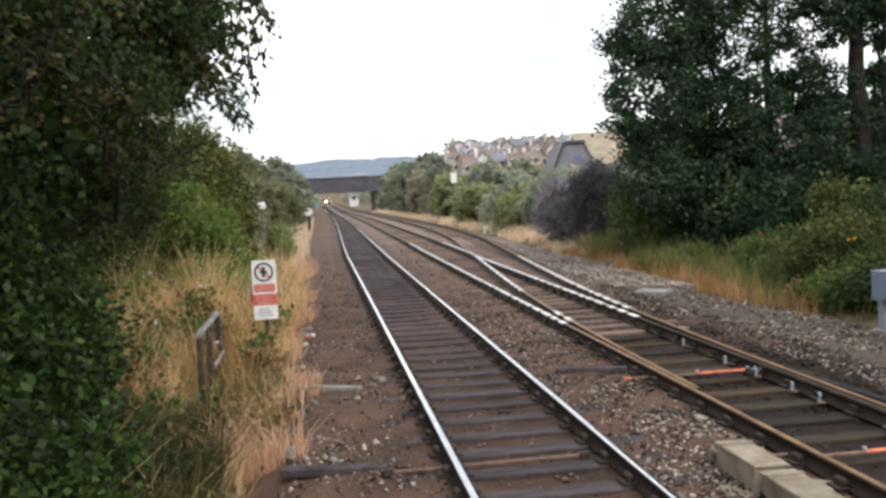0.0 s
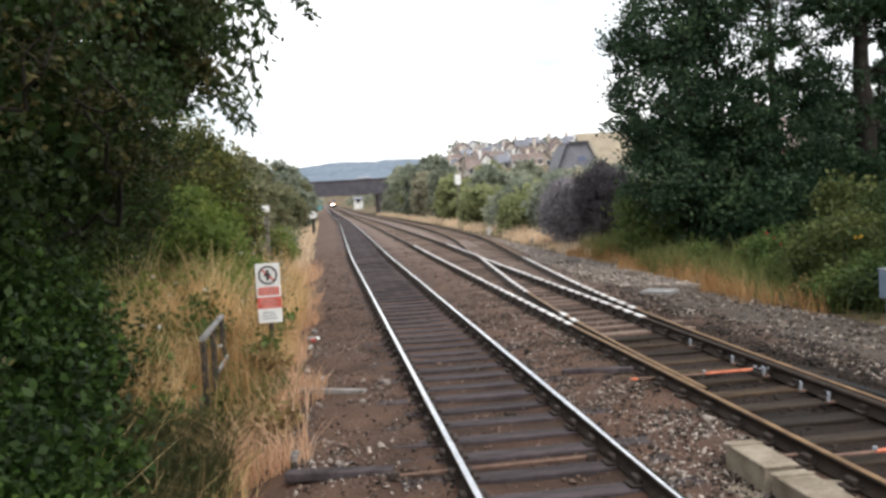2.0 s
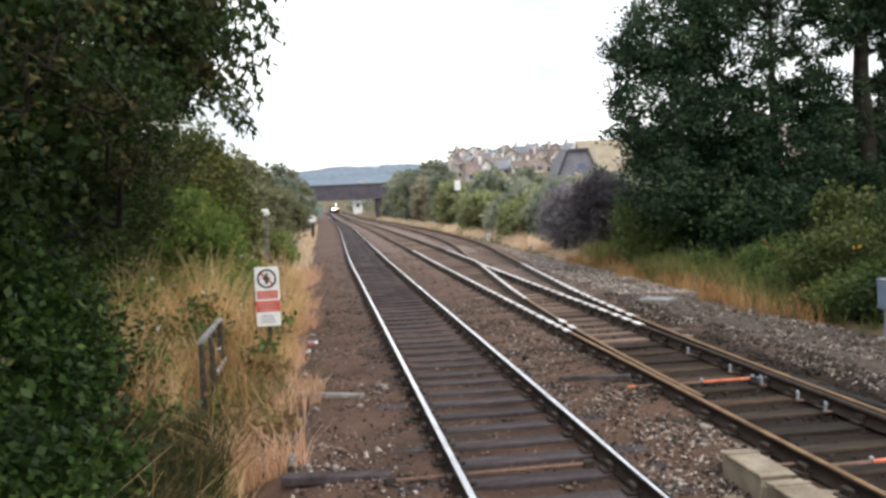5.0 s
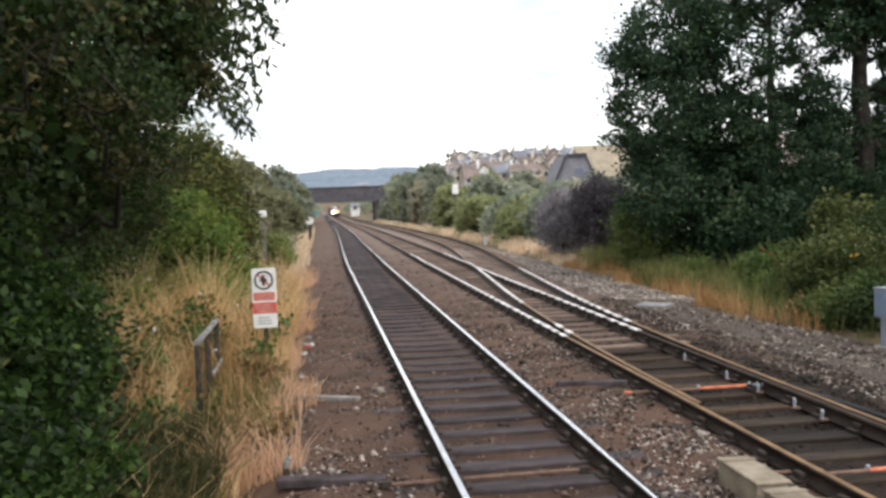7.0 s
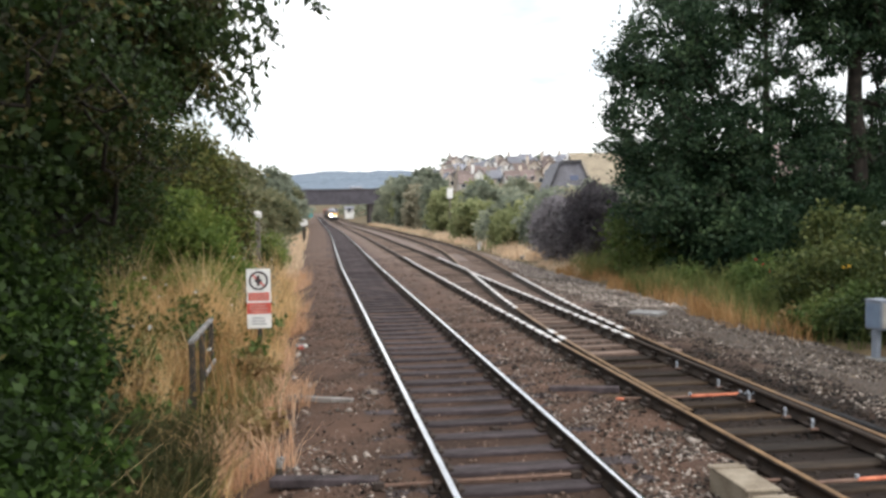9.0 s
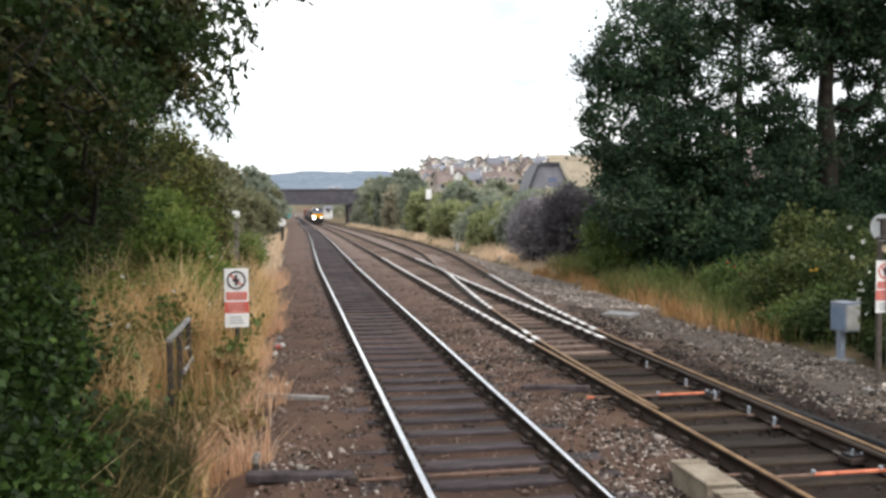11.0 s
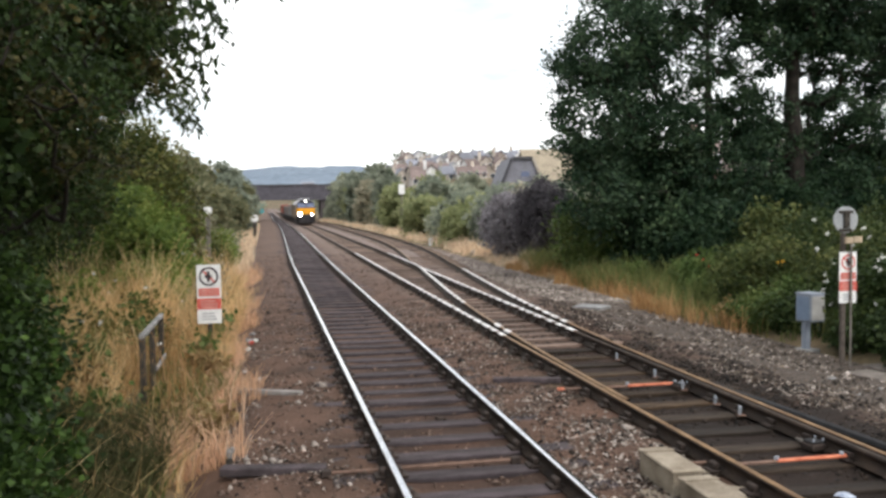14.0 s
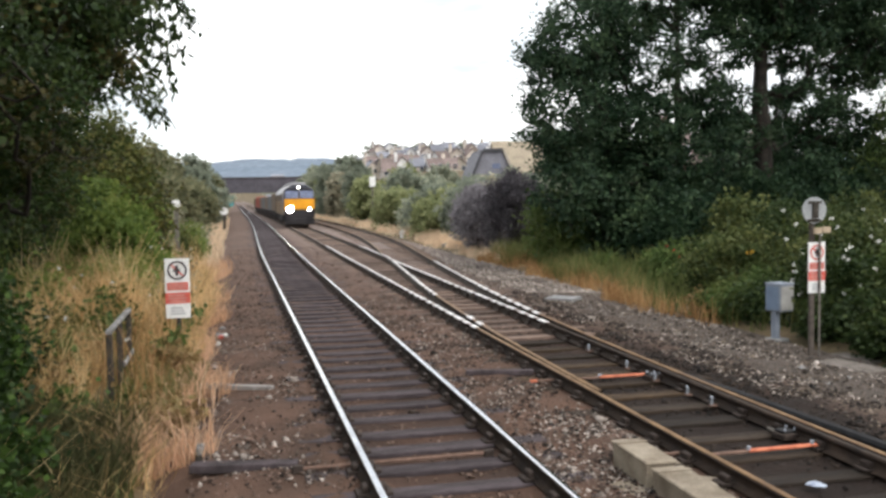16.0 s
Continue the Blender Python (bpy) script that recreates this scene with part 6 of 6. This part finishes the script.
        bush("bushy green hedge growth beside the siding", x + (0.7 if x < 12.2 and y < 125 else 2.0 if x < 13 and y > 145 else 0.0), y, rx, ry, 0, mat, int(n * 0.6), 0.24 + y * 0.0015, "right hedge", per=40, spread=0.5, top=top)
    for x, y, s in ((44, 125, 1.0), (46.5, 128, 0.8)):
        z = float(land(x, y))
        tree("conifer", "small dark conifer behind the house roof", (x, y, z), (x, y, z + 5 * s), [], 0.16, [([(x, y, z + 3 * s, 1.8, 1.8, 3.2 * s), (x, y, z + 6 * s, 1.2, 1.2, 3.2 * s), (x, y, z + 8.5 * s, 0.6, 0.6, 2.0 * s)], 220, 36, 0.5, 0.4, 0.12, "leaf_dark")], "conifers")
    # woods along the skyline behind the houses and beyond the bridge
    blobs = [(x, 375 + R.uniform(-6, 6), float(land(x, 375)) + 10.6 + R.uniform(-0.7, 0.8), 4.6, 3, 3.0) for x in np.arange(56, 150, 4.0)]
    ob, _ = foliage("skyline_trees", blobs, 420, 30, 1.1, 0.8, 0.3, "leaf_shade")
    tagged(ob, "line of trees on the skyline behind the houses", "trees", kind="stuff")
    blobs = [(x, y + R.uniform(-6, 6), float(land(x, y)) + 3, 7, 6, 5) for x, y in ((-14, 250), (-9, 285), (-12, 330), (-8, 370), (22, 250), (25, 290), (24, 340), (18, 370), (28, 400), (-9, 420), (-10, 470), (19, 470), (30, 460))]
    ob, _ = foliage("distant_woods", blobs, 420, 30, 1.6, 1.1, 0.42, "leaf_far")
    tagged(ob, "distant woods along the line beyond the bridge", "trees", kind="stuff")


woods()


# ---------- grass, flowers ----------
def scatter(n, x0, x1, y0, y1, power=1.0, edge=None, patchy=0.0):
    y = y0 + (y1 - y0) * R.uniform(0, 1, n) ** power
    x = R.uniform(x0, x1, n)
    if edge is not None:
        x = x + edge(y)
    if patchy:
        ok = np.sin(x * 1.9 + 2.0 * np.sin(y * 0.7)) * np.cos(y * 1.1 - 0.8 * x) + R.normal(size=n) * 0.5 > patchy - 1
        x, y = x[ok], y[ok]
    return np.stack([x, y], 1)


def verge():
    def lay(name, label, xy, h, lean, w, mat, dz=0.0):
        z = np.where((xy[:, 0] > -2.0) & (xy[:, 0] < 8.8), np.interp(xy[:, 0], [-2, -1.6, -1.2, 6, 7, 7.7, 8.4, 8.8], [-0.5, -0.28, -0.22, -0.22, -0.25, -0.29, -0.33, -0.42]) + fall(xy[:, 1]), land(xy[:, 0], xy[:, 1])) - 0.03 + dz
        tagged(blades(name, xy, z, h, lean, w, mat), label, "grass", kind="stuff")

    wob = lambda y: 0.12 * np.sin(y * 1.7) + 0.10 * np.sin(y * 0.6 + 1)
    lay("dry_grass", "tall dry straw-coloured grass on the bank", scatter(14000, -4.5, -3.0, 10.6, 30, 1.4, None, 1.0), 1.0, 0.65, 0.008, "straw")
    lay("dry_grass", "knee-high dry straw-coloured grass on the bank", scatter(12000, -2.9, -1.75, 14.6, 30, 1.3, wob, 0.95), 0.6, 0.7, 0.008, "straw")
    lay("dry_grass", "head-high bleached grass on the bank behind the handrail", scatter(4200, -5.2, -3.1, 14.5, 21.5, 1.0, None, 1.15), 1.35, 0.55, 0.008, "straw")
    lay("green_grass", "green and brown stalks among the tall straw", scatter(3000, -4.8, -2.5, 10.8, 21.0, 1.0, wob, 1.3), 0.8, 0.6, 0.010, "grass")
    lay("dry_grass", "tall dry grass farther along the bank", scatter(6000, -4.2, -2.0, 16.5, 30, 1.3, wob, 0.95), 1.1, 0.5, 0.009, "straw")
    lay("dry_grass", "dry orange grass tufts along the ballast edge", scatter(8500, -2.35, -1.55, 8.8, 34, 1.3, lambda y: 0.2 * np.sin(y * 1.7) + 0.16 * np.sin(y * 0.6 + 1) + 0.1 * np.sin(y * 4.3), 1.0), 0.42, 0.9, 0.007, "rust_grass")
    lay("dry_grass", "russet seeding stems among the tall straw", scatter(4200, -4.2, -2.1, 11, 28, 1.3, None, 1.2), 0.95, 0.6, 0.007, "russet")
    lay("green_grass", "green and straw grass at the foot of the bank", scatter(4500, -4.2, -2.2, 7.5, 12.0, 1.0, wob, 1.0), 0.36, 1.0, 0.009, "grass")
    lay("dry_grass", "fallen straw among green grass", scatter(2000, -3.4, -2.0, 8.5, 14.5, 1.0, wob, 1.0), 0.3, 1.2, 0.007, "straw")
    lay("green_grass", "long dark grass under the tree", scatter(9000, -4.0, -2.3, 6.0, 10.5, 1.0, wob, 0.8), 0.55, 1.1, 0.008, "deepgrass")
    lay("dry_grass", "long leaning dead stems in the grass", scatter(300, -3.7, -1.9, 6.0, 11.5, 1.0, wob), 0.7, 1.6, 0.004, "straw")
    lay("green_grass", "green weeds among the dry grass", scatter(5000, -2.6, -1.8, 12, 30, 1.2, wob, 1.1), 0.45, 0.6, 0.011, "grass")
    lay("dry_grass", "dry grass strip along the far ballast edge", scatter(11000, -3.4, -1.75, 32, 140, 1.3, wob, 0.8), 0.55, 0.7, 0.022, "straw_pale")
    side = lambda y: 0.04 * (y - 12) + 0.3 * np.sin(y * 0.9) + 0.15 * np.sin(y * 2.7)
    lay("dry_grass", "dry orange grass along the siding", scatter(9500, 7.7, 9.2, 15.5, 36, 0.8, side, 1.15), 0.4, 0.6, 0.008, "russet")
    lay("green_grass", "green grass and weeds behind the dry grass", scatter(15000, 8.3, 11.4, 14.5, 36, 0.9, side, 0.7), 0.65, 0.5, 0.011, "grass")
    lay("dry_grass", "orange dry grass before the plum bush", scatter(3500, 8.7, 10.4, 33, 47, 1.0, wob, 0.8), 0.35, 0.7, 0.012, "straw_pale")
    lay("dry_grass", "dry straw grass along the hedge foot", scatter(13000, 8.9, 11.0, 42, 190, 1.5, lambda y: wob(y) + bend(y), 1.05), 0.5, 0.8, 0.022, "straw_pale")

    for x, y, r, h, mat in ((-2.2, 14.8, 0.30, 0.7, "leaf_mid"), (-1.95, 13.4, 0.22, 0.55, "dock"), (-2.1, 14.2, 0.24, 0.6, "dock"), (-2.5, 12.3, 0.3, 0.3, "leaf_olive"), (-3.3, 10.6, 0.4, 0.6, "leaf_mid"), (-2.3, 17.5, 0.4, 0.9, "leaf_mid"),
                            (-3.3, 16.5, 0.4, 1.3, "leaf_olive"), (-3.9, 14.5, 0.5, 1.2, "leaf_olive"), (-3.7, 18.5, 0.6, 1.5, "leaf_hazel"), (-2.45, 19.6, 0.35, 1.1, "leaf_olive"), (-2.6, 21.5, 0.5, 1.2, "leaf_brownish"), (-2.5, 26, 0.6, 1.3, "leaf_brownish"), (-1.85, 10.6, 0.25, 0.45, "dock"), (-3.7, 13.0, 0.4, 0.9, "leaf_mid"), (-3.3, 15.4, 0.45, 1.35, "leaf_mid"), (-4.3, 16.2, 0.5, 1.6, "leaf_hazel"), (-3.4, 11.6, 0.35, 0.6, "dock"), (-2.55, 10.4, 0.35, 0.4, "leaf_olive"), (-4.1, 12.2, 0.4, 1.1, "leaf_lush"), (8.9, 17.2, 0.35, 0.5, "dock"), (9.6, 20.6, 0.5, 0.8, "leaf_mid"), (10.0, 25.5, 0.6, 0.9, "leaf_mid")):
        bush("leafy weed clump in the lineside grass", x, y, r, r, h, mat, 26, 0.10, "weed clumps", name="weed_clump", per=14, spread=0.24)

    # flower heads, each a small cluster of petals
    def flowers(name, label, pts, size, mat):
        c = np.repeat(np.array(pts), 12, 0)
        c = c + R.normal(size=c.shape) * size * (0.5, 0.5, 0.4)
        v, f = leaf_quads(c, size * 1.5, size * 1.0, -0.2)
        tagged(raw(name, v, f, mat), label, "flowers", kind="stuff")

    n = 110
    pts = np.stack([R.uniform(9.0, 12.4, n), R.uniform(11.6, 15.0, n), R.uniform(0.4, 2.0, n)], 1)
    flowers("white_flowers", "white bramble flowers on the bushes", pts, 0.027, "petal")
    flowers("white_flowers", "white umbels in the dry grass on the bank", np.stack([R.uniform(-4.0, -2.4, 16), R.uniform(10, 26, 16), R.uniform(0.4, 1.5, 16)], 1), 0.017, "petal")
    flowers("yellow_flowers", "yellow flowers in green weeds", [(10.1, 17.4, 1.0), (10.2, 17.5, 1.02), (10.0, 17.45, 0.98)], 0.026, "yellow")
    flowers("red_flowers", "red poppies in green weeds", [(10.3, 21.5, 0.8), (10.6, 22.5, 0.85), (9.9, 20.4, 0.7)], 0.022, "red_petal")


verge()


# ---------- train ----------
TRACK2 = 3.872


def bogie(parent, y, r=0.5):
    b = part("bogie", one_box(-1.0, 1.0, y - 1.7, y + 1.7, 0.35, 0.85, bevel=0.05), "loco_dark", parent)
    for dy in (-1.1, 1.1):
        for x in (-0.75, 0.75):
            part("wheel", tube(bmesh.new(), [(x - 0.06, y + dy, r), (x + 0.06, y + dy, r)], [r, r], 16), "chair", b)


def locomotive(train):
    t = thing("locomotive", "diesel locomotive with yellow front, tan sides and lit headlamps", "locomotive")
    w, top, ln = 1.2, 3.45, 21.0
    bm = bmesh.new()
    prof = [(-w, 0.95), (w, 0.95), (w, 2.68), (-w, 2.68)]
    a = [bm.verts.new((x, 0.9, z)) for x, z in prof]
    b = [bm.verts.new((x, ln, z)) for x, z in prof]
    n = len(prof)
    for k in range(n):
        bm.faces.new((a[k], a[(k + 1) % n], b[(k + 1) % n], b[k]))
    bm.faces.new(a[::-1])
    bm.faces.new(b)
    part("body", bm, "loco_side", t)
    bm = bmesh.new()
    prof = [(-w, 2.682), (w, 2.682), (w - 0.14, 3.05), (0.55, top - 0.06), (0, top), (-0.55, top - 0.06), (-w + 0.14, 3.05)]
    a = [bm.verts.new((x, 0.9, z)) for x, z in prof]
    b = [bm.verts.new((x, ln, z)) for x, z in prof]
    n = len(prof)
    for k in range(n):
        bm.faces.new((a[k], a[(k + 1) % n], b[(k + 1) % n], b[k]))
    bm.faces.new(a[::-1])
    bm.faces.new(b)
    part("roof", bm, "loco_roof", t, "pale grey curved roof")
    # sloping cab front
    bm = bmesh.new()
    front = [(-w, 0.0, 1.05), (w, 0.0, 1.05), (w, 0.0, 2.22), (w * 0.98, 0.38, 2.90), (w - 0.16, 0.55, 3.05), (0.5, 0.62, top - 0.1), (-0.5, 0.62, top - 0.1), (-w + 0.16, 0.55, 3.05), (-w * 0.98, 0.38, 2.90), (-w, 0.0, 2.22)]
    a = [bm.verts.new(p) for p in front]
    b = [bm.verts.new((x * 1.0, 1.6, z + 0.02 * (z > 3))) for x, y, z in front]
    n = len(front)
    for k in range(n):
        bm.faces.new((a[k], a[(k + 1) % n], b[(k + 1) % n], b[k]))
    bm.faces.new((a[0], a[1], a[2], a[9]))
    bm.faces.new((a[9], a[2], a[3], a[8]))
    bm.faces.new((a[8], a[3], a[4], a[5], a[6], a[7]))
    bm.faces.new(b)
    cab = part("cab", bm, "loco_blue", t, "dark blue cab front")
    lean = Matrix.Translation((0, -0.02, 2.22)) @ pose(0, 0, 0, -29, 0, 0)
    for s in (-1, 1):
        part("windscreen", one_box(s * 0.58 - 0.5, s * 0.58 + 0.5, -0.02, 0.02, 0.08, 0.74, bevel=0.01, m=lean), "screen", cab, "pale blue reflecting windscreen")
    part("yellow_panel", one_box(-w + 0.02, w - 0.02, -0.03, -0.005, 1.40, 2.22, bevel=0.01), "loco_yellow", cab, "yellow warning panel")
    part("dark_skirt", one_box(-w + 0.02, w - 0.02, -0.05, 0.0, 0.75, 1.39, bevel=0.03), "loco_dark", t)
    part("snowplough", one_box(-1.15, 1.15, -0.12, 0.4, 0.18, 0.74, bevel=0.08), "loco_dark", t)
    part("roof_panel", one_box(-0.6, 0.6, 1.7, ln - 1.7, top + 0.002, top + 0.10, bevel=0.03), "loco_roof", t, "pale grey roof panels")
    for y in (3.2, 7.0, 11.0, 15.0, 18.5):
        part("side_door", one_box(-w - 0.02, -w + 0.01, y - 0.7, y + 0.7, 1.1, 2.6, bevel=0.008), "loco_side", t)
    part("side_stripe", one_box(-w - 0.012, -w + 0.01, 1.7, ln - 0.3, 2.1, 2.66, bevel=0.004), "loco_dark", t, "dark upper side band")
    part("side_stripe", one_box(-w - 0.012, -w + 0.01, 1.7, ln - 0.3, 1.0, 1.09, bevel=0.004), "wagon_tan", t, "pale lower side band")
    for s in (-1, 1):
        part("cab_side_window", one_box(s * w - 0.015, s * w + 0.015, 0.75, 1.45, 2.1, 2.6, bevel=0.008), "screen", cab)
        part("handrail", tube(bmesh.new(), [(s * (w + 0.04), 1.66, 1.1), (s * (w + 0.04), 1.66, 2.5)], [0.02, 0.02], 6), "loco_roof", cab)
        part("wiper", one_box(s * 0.58 - 0.012, s * 0.58 + 0.012, -0.04, -0.022, 0.12, 0.55, m=lean), "loco_dark", cab)
    part("windscreen_pillar", one_box(-0.07, 0.07, -0.03, 0.02, 0.05, 0.78, bevel=0.01, m=lean), "loco_dark", cab)
    part("cab_brow", one_box(-w + 0.2, w - 0.2, 0.30, 0.62, 2.93, 3.06, bevel=0.03), "loco_dark", cab, "dark cab brow")
    part("fuel_tank", one_box(-1.1, 1.1, 7.5, 13.5, 0.3, 0.94, bevel=0.08), "loco_dark", t)
    bogie(t, 3.4)
    bogie(t, 17.6)
    # left lens oversized, the lamp's glare put into its glowing disc
    for x, r, mat in ((-0.76, 0.25, "headlamp"), (0.76, 0.13, "marker")):
        lamp = part("headlamp", disc(bmesh.new(), (x, -0.03, 1.40), r + 0.06, 0.05, 32), "loco_dark", t)
        part("lens", disc(bmesh.new(), (x, -0.082, 1.40), r, 0.03, 32), mat, lamp, "lit headlamp lens")
    lamp = part("headlamp", disc(bmesh.new(), (0, 0.52, top - 0.32), 0.17, 0.12, 16), "loco_dark", t)
    part("lens", disc(bmesh.new(), (0, 0.395, top - 0.32), 0.09, 0.03, 16), "marker", lamp, "lit roof headlamp lens")
    for x in (-0.87, 0.87):
        buf = part("buffer", tube(bmesh.new(), [(x, -0.05, 0.98), (x, -0.45, 0.98), (x, -0.47, 0.98), (x, -0.53, 0.98)], [0.10, 0.10, 0.24, 0.24], 14), "loco_dark", t)
    # width and height scaled to fit the camera's view
    for ob in [t, *t.children_recursive]:
        if ob.type == "MESH":
            ob.data.transform(Matrix.Diagonal((1.08, 1.0, 1.08, 1.0)))
    return t


def wagon(mat, label, high):
    t = thing("freight_wagon", label, "freight wagon", group="train wagons")
    part("underframe", one_box(-1.2, 1.2, 0.3, 14.7, 0.95, 1.2, bevel=0.03), "loco_dark", t)
    part("load_body", one_box(-1.22, 1.22, 0.6, 14.4, 1.201, high, bevel=0.06), mat, t)
    for i in range(11):
        y = 1.2 + i * 1.25
        part("side_rib", one_box(-1.27, -1.221, y - 0.07, y + 0.07, 1.25, high - 0.06), mat, t)
    bogie(t, 2.6, 0.42)
    bogie(t, 12.4, 0.42)
    return t


TRAIN = [(locomotive(None), 0.0)]
for i, (mat, label, high) in enumerate((("wagon_tan", "dusty tan freight wagon behind the locomotive", 3.2), ("wagon_grey", "grey freight wagon in the train", 3.0), ("wagon_tan", "dusty tan freight wagon in the train", 3.1),
                                        ("wagon_grey", "grey freight wagon in the train", 3.0), ("wagon_tan", "dusty tan freight wagon in the train", 3.1), ("wagon_red", "freight wagon with a red container", 3.4),
                                        ("wagon_red", "freight wagon with a red container", 3.4), ("wagon_tan", "dusty tan freight wagon in the train", 3.1))):
    TRAIN.append((wagon(mat, label, high), 22.0 + 15.2 * i))

RUN = ((0.0, 510.0), (16.0, 78.0))


def motions():
    """The train comes down the second track towards the camera."""
    steps = [0.5 * k for k in range(33)]
    ts, ys = [r[0] for r in RUN], [r[1] for r in RUN]
    for ob, back in TRAIN:
        rows = []
        for t in steps:
            y = float(np.interp(t, ts, ys)) + back
            tilt = math.degrees(math.atan2(float(fall(y + 15) - fall(y)), 15.0))
            yaw = -math.degrees(math.atan2(float(bend(y + 15) - bend(y)), 15.0))
            rows.append((t, pose(TRACK2 + float(bend(y)), y, float(fall(y)), tilt, 0, yaw)))
        walk(ob, rows)
    sway = ((0, -6), (1.5, -6), (2.0, 17), (2.3, 13), (2.8, -5), (3.2, 5), (3.55, 21), (3.75, 17), (4.0, -4), (6.0, -6), (8.1, -4), (8.4, 7), (8.6, 11), (8.9, 7), (9.2, 4), (10.0, -6), (16.0, -6))
    walk(TWIG, [(t, pose(-2.08, 12.0, 5.46, 0, a, 0)) for t, a in sway])


motions()
